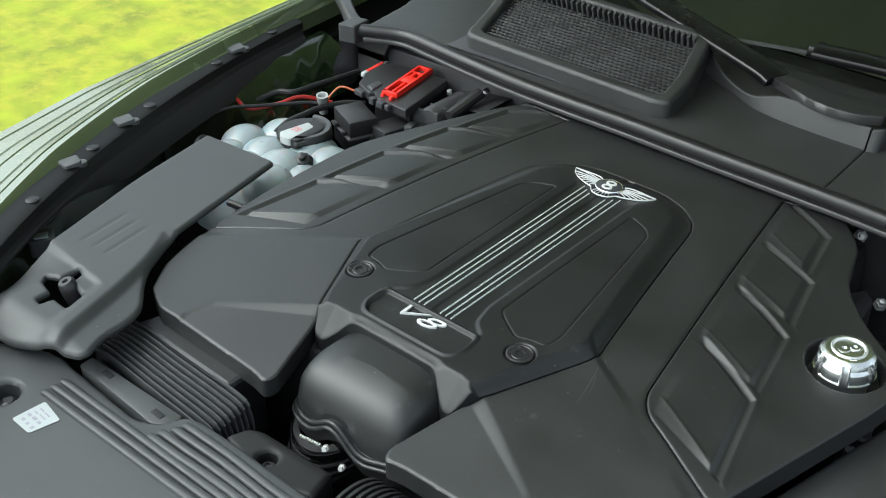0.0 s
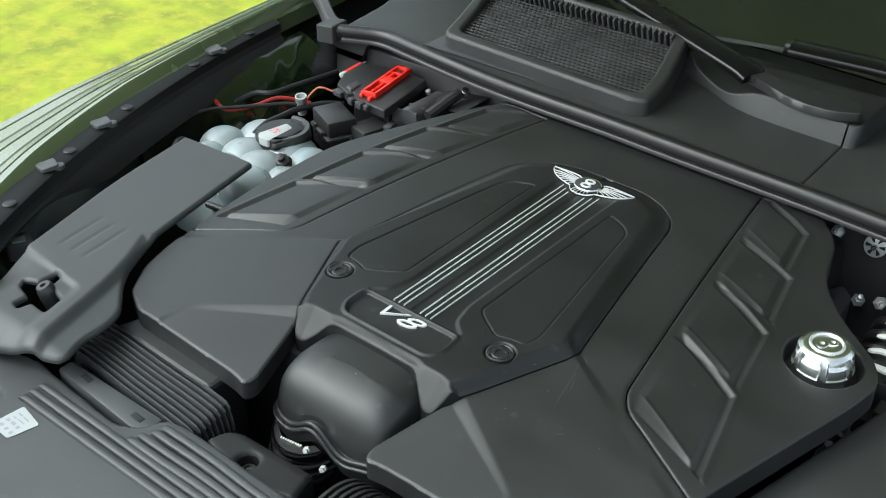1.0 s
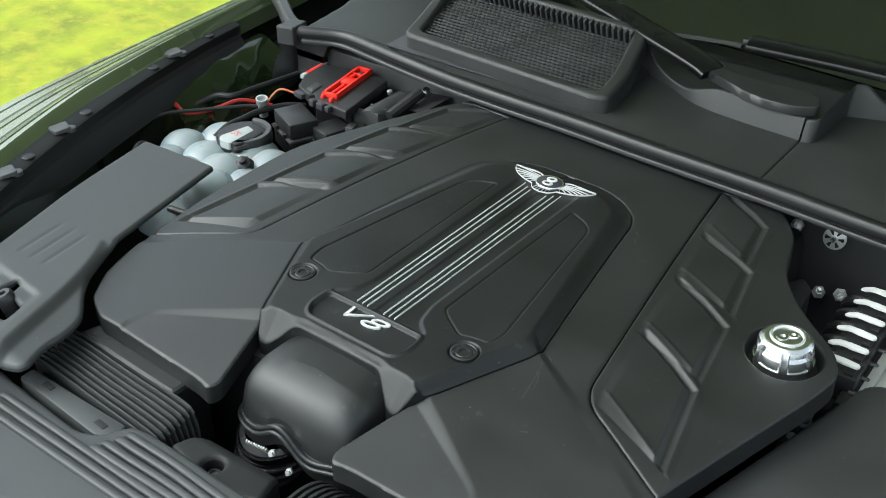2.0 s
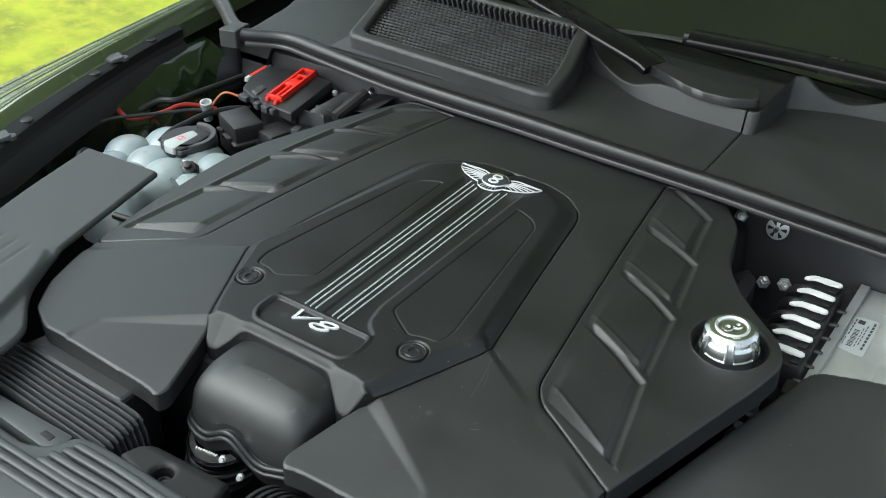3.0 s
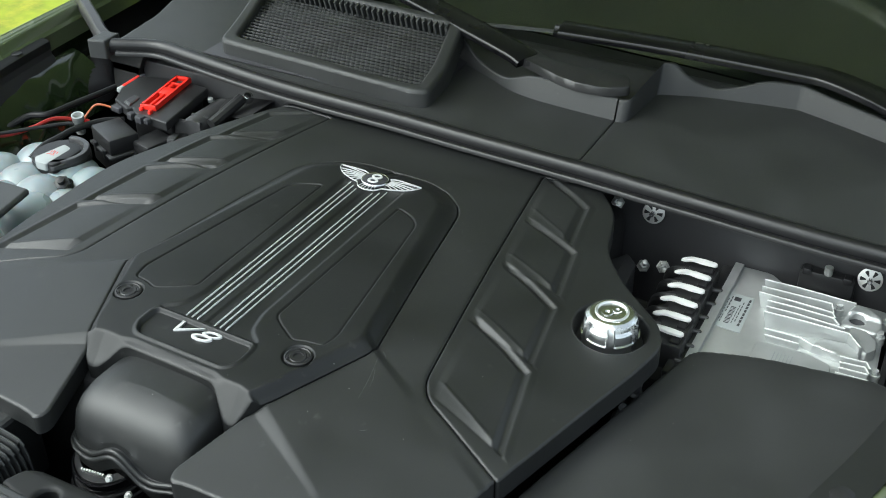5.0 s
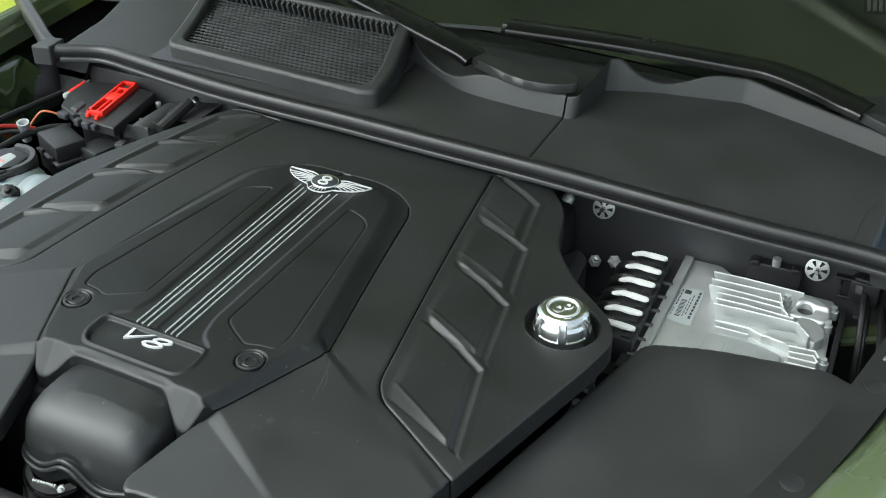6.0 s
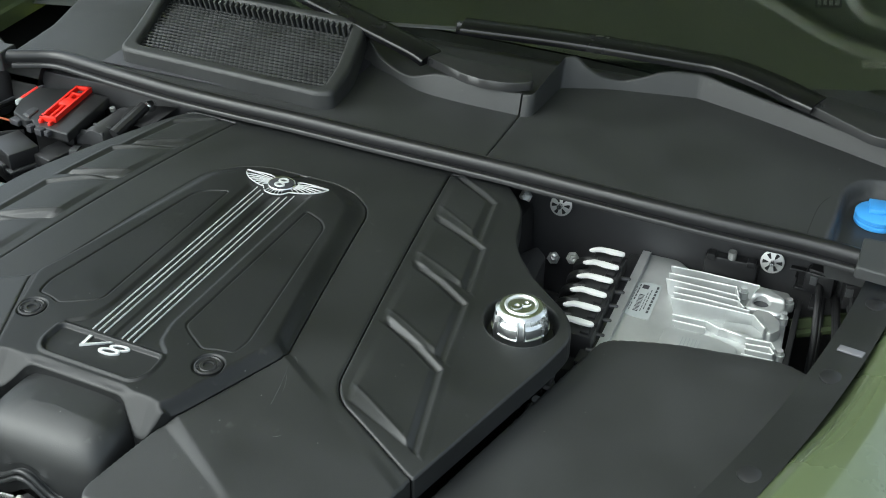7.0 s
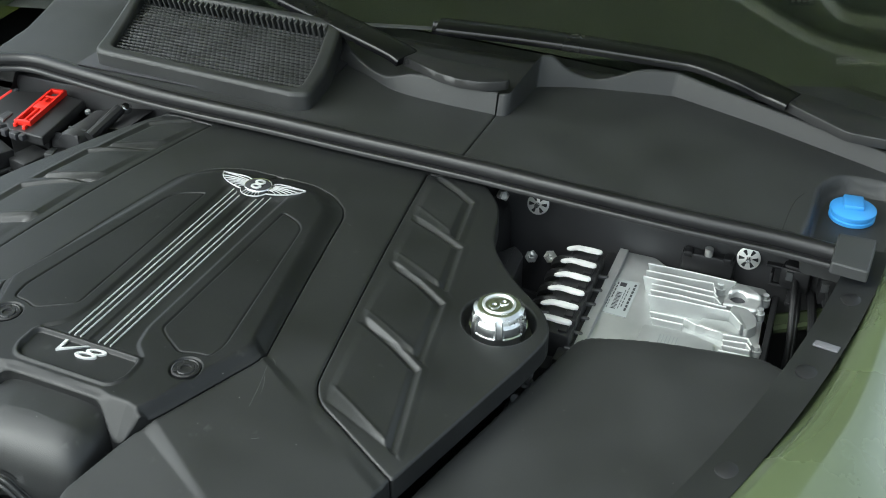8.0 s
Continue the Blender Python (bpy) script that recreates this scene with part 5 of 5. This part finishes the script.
part_pipe = part("coolant_pipe", sweep([(0.30, 0.14, 0.80), (0.34, 0.10, 0.815), (0.39, 0.07, 0.83), (0.43, 0.05, 0.82)], 0.011), RUBBER)
tagged(part_pipe, "black coolant pipe beside the cover", "hose")
brk = part("side_bracket", prism(rounded([(0.300, 0.11), (0.325, 0.15), (0.345, 0.13), (0.352, 0.06), (0.33, 0.03)], 0.006), 0.70, 0.862, 0.003), BULK)
tagged(brk, "dark metal bracket beside the engine cover", "bracket")
# brackets and hoses in the corner by the control unit
bh = thing("side_holder", "black plastic holder beside the control unit", "holder", (0.725, 0.1, 0.7))
under(part("holder_wall", box((0.7055, 0.060, 0.80), (0.008, 0.20, 0.135), 0.002, (0, 0, 2)), RUBBER, None), bh)
under(part("holder_clip", box((0.60, 0.192, 0.866), (0.075, 0.018, 0.05), 0.004), DARK, None, "black clip"), bh)
under(part("holder_bolt", lathe([(0.006, 0), (0.006, 0.012), (0.001, 0.012)], 10, pose(0.60, 0.188, 0.890)), ZINC, None, "steel bolt"), bh)
for c, size in (((0.700, 0.195, 0.893), (0.040, 0.010, 0.004)), ((0.722, 0.188, 0.884), (0.004, 0.020, 0.022)), ((0.705, 0.180, 0.872), (0.034, 0.006, 0.005)), ((0.690, 0.186, 0.880), (0.004, 0.016, 0.020)), ((0.722, 0.165, 0.866), (0.014, 0.040, 0.006)), ((0.790, 0.185, 0.89), (0.022, 0.022, 0.06))):
    under(part("holder_bar", box(c, size, 0.0015), RUBBER, None), bh)
for q in ((0.572, 0.188, 0.890), (0.628, 0.188, 0.890)):
    under(part("clip_tab", box(q, (0.012, 0.016, 0.01), 0.002), DARK, None), bh)
for pts, r in (([(0.731, 0.245, 0.87), (0.738, 0.219, 0.865), (0.750, 0.166, 0.86), (0.760, 0.092, 0.855), (0.765, 0.06, 0.80)], 0.006), ([(0.742, 0.225, 0.88), (0.760, 0.184, 0.872), (0.774, 0.134, 0.865), (0.780, 0.08, 0.82)], 0.0055),
               ([(0.722, 0.225, 0.88), (0.728, 0.19, 0.87), (0.735, 0.14, 0.83), (0.74, 0.09, 0.76)], 0.005), ([(0.69, 0.222, 0.895), (0.73, 0.222, 0.90), (0.78, 0.215, 0.89)], 0.009)):
    o = part("wing_hose", sweep(pts, r), RUBBER)
    tagged(o, "black rubber hose in the wing corner", "hose", group="corner hoses")
for c, size, ang in (((0.722, 0.186, 0.886), (0.040, 0.022, 0.034), -8), ((0.768, 0.178, 0.886), (0.030, 0.030, 0.040), 10)):
    cb = thing("plug_connector", "black multi-pin plug beside the wing", "connector", (c[0], c[1], c[2] - 0.5 * size[2]), group="corner plugs")
    under(part("shell", box(c, size, 0.003, (0, 0, ang)), RUBBER, None), cb)
    under(part("collar", box((c[0], c[1], c[2] + 0.5 * size[2]), (size[0] * 0.8, size[1] * 0.8, 0.008), 0.002, (0, 0, ang)), RUBBER, None), cb)
    under(part("latch", box((c[0] - 0.2 * size[0], c[1] - 0.5 * size[1], c[2] + 0.2 * size[2]), (0.010, 0.005, 0.014), 0.001, (0, 0, ang)), BUFFER, None, "grey latch"), cb)
    under(part("cable_tail", sweep([(c[0], c[1] - 0.4 * size[1], c[2]), (c[0] + 0.004, c[1] - 0.04, c[2] - 0.012), (c[0] + 0.010, c[1] - 0.075, c[2] - 0.05), (c[0] + 0.012, c[1] - 0.09, c[2] - 0.10)], 0.0045), CABLE, None, "black taped cable"), cb)
hb = part("hinge_block", box((0.745, 0.205, 0.88), (0.045, 0.03, 0.04), 0.004, (0, 0, -15)), DARK)
tagged(hb, "small black plastic block on the bulkhead", "bracket")
o = part("wing_rail", sweep([(0.700, 0.135, 0.840), (0.7415, 0.1621, 0.840), (0.790, 0.1945, 0.840)], [(-0.012, -0.010), (0.016, -0.010), (0.016, -0.004), (0.012, 0.0), (0.009, -0.001), (0.004, -0.004), (0.0, -0.001), (-0.005, 0.004), (-0.009, 0.004), (-0.012, 0.0)], n=1), PAINT)
tagged(o, "green painted rail on the inner wing", "rail")
o = part("wing_bracket", box((0.7785, -0.071, 0.9705), (0.030, 0.011, 0.0030), 0.001, (0, -6, -16)), PALE)
tagged(o, "pale grey clip across the wing trim", "bracket")
for k, (x, y, z) in enumerate(((0.447, -0.16, 0.88), (0.444, -0.20, 0.87))):
    o = part("sensor_stub", lathe([(0.010, -0.06), (0.010, 0), (0.006, 0.003), (0.006, 0.02), (0.001, 0.021)], 14, pose(x, y, z, 10, 12, 0)), BUFFER)
    tagged(o, "grey sensor stub under the cover edge", "sensor", group="sensor stubs")

# ---- coolant reservoir ----
tank = thing("coolant_reservoir", "bluish white ribbed plastic coolant reservoir", "coolant tank", (-0.56, -0.12, 0.8))
for (x, y, r) in ((-0.652, -0.118, 0.042), (-0.618, -0.062, 0.042), (-0.588, -0.128, 0.045), (-0.640, -0.165, 0.036), (-0.585, -0.178, 0.038), (-0.535, -0.145, 0.046), (-0.512, -0.195, 0.046), (-0.535, -0.08, 0.05), (-0.487, -0.085, 0.042), (-0.485, -0.145, 0.034)):
    s = bmesh.new()
    bmesh.ops.create_uvsphere(s, u_segments=28, v_segments=16, radius=r)
    s.transform(pose(x, y, 0.868) @ Matrix.Diagonal((1, 1, 0.8, 1)))
    under(part("chamber", s, TANK, None), tank)
under(part("tank_base", prism(rounded([(-0.68, -0.23), (-0.455, -0.24), (-0.45, -0.03), (-0.66, -0.03)], 0.03), 0.76, 0.872, 0.01), TANK, None), tank)
CX, CY = -0.556, -0.070
cap = under(part("cap", lathe([(0.043, -0.02), (0.046, -0.002), (0.0465, 0.006), (0.0445, 0.009), (0.001, 0.009)], 54, pose(CX, CY, 0.899), wave=lambda a, k: 1 + 0.012 * math.cos(18 * a)), DARK, None, "black screw cap"), tank)
# horseshoe rim, open on the side of the tag, and the flat grip inside it
shoe = [(CX + 0.0405 * math.cos(a), CY + 0.0405 * math.sin(a), 0.909) for a in np.linspace(radians(-118), radians(112), 26)]
under(part("cap_rim", sweep(shoe, [(-0.005, -0.003), (0.005, -0.003), (0.005, 0.005), (0.0035, 0.007), (-0.0035, 0.007), (-0.005, 0.005)], n=1), BULK, None, "raised horseshoe rim", angle=40), cap)
under(part("cap_grip", prism(rounded([(-0.540, -0.118), (-0.528, -0.116), (-0.521, -0.090), (-0.524, -0.056), (-0.545, -0.042), (-0.560, -0.046)], 0.005), 0.900, 0.916, 0.002), RUBBER, None, "black grip"), cap)
under(part("cap_slot", prism(rounded([(-0.533, -0.1185), (-0.526, -0.1165), (-0.519, -0.096), (-0.522, -0.094)], 0.002), 0.906, 0.912, 0.001), BUFFER, None, "grey edge of the grip"), cap)
tag_ = under(part("tag", prism(rounded([(-0.572, -0.110), (-0.560, -0.121), (-0.539, -0.120), (-0.540, -0.062), (-0.560, -0.056)], 0.005), 0.904, 0.9165, 0.002), PAPER, None, "white warning tag"), cap)
for dx, dy, w, h in ((-0.008, 0.006, 0.0012, 0.008), (-0.004, 0.007, 0.0012, 0.006), (0.0, 0.004, 0.0014, 0.010), (0.004, 0.006, 0.0012, 0.007), (-0.006, -0.002, 0.008, 0.0012), (0.002, -0.003, 0.006, 0.0012)):
    under(part("tag_print", box((-0.553 + dx, -0.090 + dy, 0.9167), (w, h, 0.0004), 0, (0, 0, 20)), REDINK, None), tag_)
stub = under(part("hose_stub", lathe([(0.016, -0.014), (0.016, 0.0), (0.013, 0.002), (0.013, 0.008), (0.010, 0.010), (0.010, 0.016), (0.006, 0.017), (0.006, 0.026), (0.001, 0.027)], 22, pose(-0.503, -0.124, 0.888, 34, 0, 30)), RUBBER, None, "black hose stub"), tank)
under(part("stub_ring", lathe([(0.0115, 0.009), (0.0125, 0.011), (0.0125, 0.015), (0.0105, 0.0165)], 6, pose(-0.503, -0.124, 0.888, 34, 0, 30), cap=False), BUFFER, None, "grey hexagon collar"), stub)
under(part("drip_rail", sweep([(-0.56, -0.24, 0.845), (-0.50, -0.235, 0.85), (-0.45, -0.20, 0.85)], 0.006), DARK, None), tank)

# ---- fuse box ----
fb = thing("fuse_box", "black battery terminal box with a red cover strip", "fuse box", (-0.52, 0.12, 0.80))
under(part("lid", prism(rounded([(-0.570, 0.078), (-0.531, 0.061), (-0.5225, 0.069), (-0.508, 0.054), (-0.437, 0.050), (-0.458, 0.186), (-0.529, 0.190), (-0.594, 0.170), (-0.590, 0.120)], 0.0035), 0.921, 0.936, 0.0022), DARK, None, angle=20), fb)
under(part("lid_body", prism(rounded([(-0.555, 0.100), (-0.505, 0.088), (-0.450, 0.075), (-0.462, 0.175), (-0.58, 0.165)], 0.006), 0.78, 0.921, 0.002), RUBBER, None, angle=20), fb)
latch = under(part("latch", prism(rounded([(-0.547, 0.075), (-0.529, 0.068), (-0.534, 0.099), (-0.548, 0.104)], 0.002), 0.934, 0.9385, 0.001), BUFFER, None, "raised frame of the lid latch"), fb)
# no recess is cut: a black plate on top paints its shade
under(part("latch_shade", prism(rounded([(-0.5445, 0.079), (-0.532, 0.074), (-0.536, 0.095), (-0.546, 0.099)], 0.0015), 0.937, 0.9389, 0), INK_SHADE, None, "black plate painting the shade of a latch recess"), latch)
for c, size in (((-0.512, 0.052, 0.930), (0.012, 0.012, 0.012)), ((-0.490, 0.048, 0.931), (0.016, 0.012, 0.012)), ((-0.474, 0.047, 0.931), (0.010, 0.010, 0.010)), ((-0.590, 0.172, 0.934), (0.008, 0.010, 0.008)), ((-0.556, 0.068, 0.926), (0.022, 0.014, 0.010))):
    under(part("lid_tab", box(c, size, 0.002, (0, 0, -10)), INK_SHADE, None, "black hinge tab"), fb)
rs = under(part("red_cover", sweep([(-0.4925, 0.072, 0.940), (-0.511, 0.188, 0.940)], [(-0.0145, -0.005), (0.0145, -0.005), (0.0140, 0.005), (0.0100, 0.005), (0.0092, -0.004), (-0.0092, -0.004), (-0.0100, 0.005), (-0.0140, 0.005)], n=1), RED, None, "red plastic cover strip"), fb)
for t, off, size in ((0.02, 0.0, (0.030, 0.006, 0.010)), (0.28, 0.001, (0.0045, 0.052, 0.008)), (0.52, 0.0, (0.021, 0.024, 0.009)), (0.66, -0.004, (0.007, 0.030, 0.008)), (0.78, 0.0, (0.020, 0.005, 0.009)), (0.99, 0.0, (0.029, 0.006, 0.010))):
    under(part("red_rib", box((-0.4925 - 0.0185 * t + off, 0.072 + 0.116 * t, 0.940), size, 0.0015, (0, 0, 9)), RED, None), rs)
# solid black block whose colour stands for the shade in a pocket
under(part("pocket_shade", box((-0.5085, 0.1725, 0.938), (0.014, 0.016, 0.004), 0.001, (0, 0, 9)), INK_SHADE, None, "black block painting the shade of a pocket"), rs)
for q in ((-0.503, 0.068, 0.938), (-0.482, 0.065, 0.938)):
    under(part("red_hook", box(q, (0.006, 0.010, 0.008), 0.002, (0, 0, 9)), RED, None), rs)
o = part("red_flag", box((-0.606, 0.157, 0.925), (0.008, 0.055, 0.008), 0.002, (0, 0, 4)), RED)
tagged(o, "red plastic flag on a cable end", "cable end")
under(part("flag_tip", box((-0.602, 0.128, 0.926), (0.009, 0.014, 0.009), 0.002, (0, 0, 4)), PAPER, None, "pale cable tip"), o)
for c, size, ang in (((-0.528, 0.024, 0.885), (0.074, 0.052, 0.062), -25), ((-0.467, 0.044, 0.876), (0.046, 0.054, 0.056), -14)):
    rb = thing("relay_box", "small black plastic relay box", "relay box", (c[0], c[1], c[2] - size[2] / 2), group="relay boxes")
    ca, sa = math.cos(radians(ang)), math.sin(radians(ang))
    under(part("relay_lid", box((c[0], c[1], c[2] + 0.016), (size[0], size[1], size[2] - 0.034), 0.0035, (0, 0, ang)), DARK, None), rb)
    under(part("relay_rim", box((c[0], c[1], c[2] - 0.001), (size[0] + 0.009, size[1] + 0.009, 0.005), 0.0015, (0, 0, ang)), BULK, None, "flange round the lid"), rb)
    under(part("relay_body", box((c[0], c[1], c[2] - 0.018), (size[0] + 0.003, size[1] + 0.003, size[2] - 0.032), 0.003, (0, 0, ang)), RUBBER, None), rb)
    for u in (-0.25, 0.25):
        ux, uy = u * size[0], -0.5 * size[1] - 0.003
        under(part("relay_clip", box((c[0] + ux * ca - uy * sa, c[1] + ux * sa + uy * ca, c[2]), (0.010, 0.005, 0.016), 0.001, (0, 0, ang)), DARK, None), rb)
can = thing("pump_canister", "dark cylindrical canister with a steel nut", "canister", (-0.43, 0.12, 0.88))
under(part("barrel", lathe([(0.022, -0.050), (0.0235, -0.048), (0.0235, -0.030), (0.0225, -0.028), (0.0225, 0.048), (0.019, 0.054), (0.001, 0.054)], 32, pose(-0.425, 0.140, 0.902, 84, 0, 6)), BULK, None), can)
under(part("end_plate", box((-0.428, 0.088, 0.902), (0.052, 0.006, 0.046), 0.002, (-8, 0, 6)), BULK, None, "flange plate with a worn edge"), can)
under(part("nut", lathe([(0.005, 0), (0.005, 0.007), (0.001, 0.009)], 6, pose(-0.446, 0.176, 0.917, 10, 0, 0)), ALU, None, "steel nut"), can)
under(part("socket", box((-0.432, 0.066, 0.892), (0.026, 0.032, 0.024), 0.003, (0, 0, 14)), DARK, None, "black plug socket"), can)
under(part("socket_clip", box((-0.436, 0.060, 0.9045), (0.014, 0.020, 0.004), 0.001, (0, 0, 14)), BUFFER, None, "grey socket clip"), can)
under(part("strap", box((-0.418, 0.112, 0.925), (0.030, 0.005, 0.003), 0.001, (0, 12, 20)), BUFFER, None, "grey strap end"), can)
bk = thing("strut_bracket", "grey metal bracket with a shiny bolt", "bracket", (-0.37, 0.17, 0.9))
under(part("plate", sheet([[(-0.45, 0.19, 0.915), (-0.40, 0.205, 0.925), (-0.33, 0.20, 0.935)], [(-0.42, 0.13, 0.905), (-0.38, 0.13, 0.925), (-0.34, 0.13, 0.93)]]), DEEP, None), bk)
under(part("pin", sweep([(-0.382, 0.095, 0.925), (-0.370, 0.165, 0.945)], 0.010, n=1), DARK, None, "black pin sleeve"), bk)
under(part("bolt", lathe([(0.010, 0), (0.010, 0.006), (0.006, 0.012), (0.001, 0.013)], 12, pose(-0.368, 0.178, 0.940, 30, 30, 0)), CHROME, None, "shiny bolt head"), bk)
ft = thing("sensor_fitting", "zinc-plated sensor fitting on a pipe", "sensor", (-0.60, 0.03, 0.88))
under(part("sleeve", lathe([(0.008, 0), (0.008, 0.022), (0.010, 0.026), (0.0105, 0.036), (0.008, 0.036), (0.007, 0.028), (0.001, 0.028)], 18, pose(-0.607, 0.026, 0.888, 8, 6, 0)), ALU, None), ft)

# ---- cables and hoses ----
for name, pts, r, m, label in (
        ("red_cable", [(-0.78, -0.03, 0.905), (-0.735, -0.055, 0.900), (-0.705, -0.055, 0.895), (-0.674, -0.018, 0.90), (-0.655, 0.02, 0.905), (-0.62, 0.06, 0.89)], 0.0036, REDWIRE, "thick red cable beside the reservoir"),
        ("orange_wire", [(-0.629, 0.056, 0.892), (-0.629, 0.068, 0.900), (-0.620, 0.078, 0.912), (-0.608, 0.082, 0.915), (-0.592, 0.088, 0.911), (-0.570, 0.096, 0.905)], 0.0019, COPPER, "thin orange wire beside the fuse box"),
        ("black_hose", [(-0.745, -0.13, 0.895), (-0.724, -0.085, 0.902), (-0.689, -0.045, 0.902), (-0.656, -0.008, 0.902), (-0.62, 0.028, 0.90), (-0.56, 0.045, 0.89)], 0.0032, CABLE, "thin black rubber hose over the reservoir"),
        ("breather_hose", [(-0.612, -0.085, 0.890), (-0.606, -0.060, 0.903), (-0.600, -0.028, 0.906), (-0.599, -0.002, 0.906), (-0.592, 0.026, 0.905), (-0.578, 0.054, 0.904), (-0.556, 0.078, 0.900)], 0.0055, CABLE, "black rubber hose curving behind the reservoir cap"),
        ("wing_loom", [(-0.735, -0.02, 0.885), (-0.718, 0.019, 0.895), (-0.690, 0.036, 0.897), (-0.684, 0.083, 0.895), (-0.678, 0.128, 0.893), (-0.672, 0.185, 0.890)], 0.006, CABLE, "black taped wiring loom by the inner wing"),
        ("drain_hose", [(-0.72, -0.20, 0.84), (-0.69, -0.17, 0.88), (-0.67, -0.20, 0.90), (-0.66, -0.24, 0.85)], 0.007, CABLE, "black drain hose beside the reservoir")):
    o = part(name, sweep(pts, r), m)
    tagged(o, label, "cable")
rh = thing("ribbed_hose", "black ribbed rubber hose by the hinge", "hose", (-0.735, 0.20, 0.87))
for k in range(9):
    b = lathe([(0.018, -0.002), (0.024, 0.0), (0.018, 0.002)], 24, pose(-0.700 - 0.0075 * k, 0.178 + 0.008 * k, 0.880 + 0.001 * k, 90, 0, 43))
    under(part("hose_ring", b, CABLE, None), rh)
ll = thing("lamp_latch", "grey translucent lamp latch beside the air duct", "latch", (-0.6084, -0.5376, 0.88))
lx, ly = -0.6084, -0.5376
under(part("latch_box", prism(rounded([(lx - 0.030, ly - 0.012), (lx + 0.004, ly - 0.024), (lx + 0.026, ly + 0.004), (lx - 0.006, ly + 0.022)], 0.004), 0.885, 0.912, 0.003), BUFFER, None), ll)
under(part("latch_window", prism(rounded([(lx - 0.006, ly - 0.012), (lx + 0.005, ly - 0.016), (lx + 0.016, ly + 0.000), (lx + 0.002, ly + 0.008)], 0.003), 0.910, 0.9145, 0.001), TANK, None, "pale translucent window"), ll)
under(part("latch_foot", box((lx - 0.004, ly, 0.86), (0.03, 0.025, 0.06), 0.003, (0, 0, 20)), DARK, None, "black bracket foot"), ll)
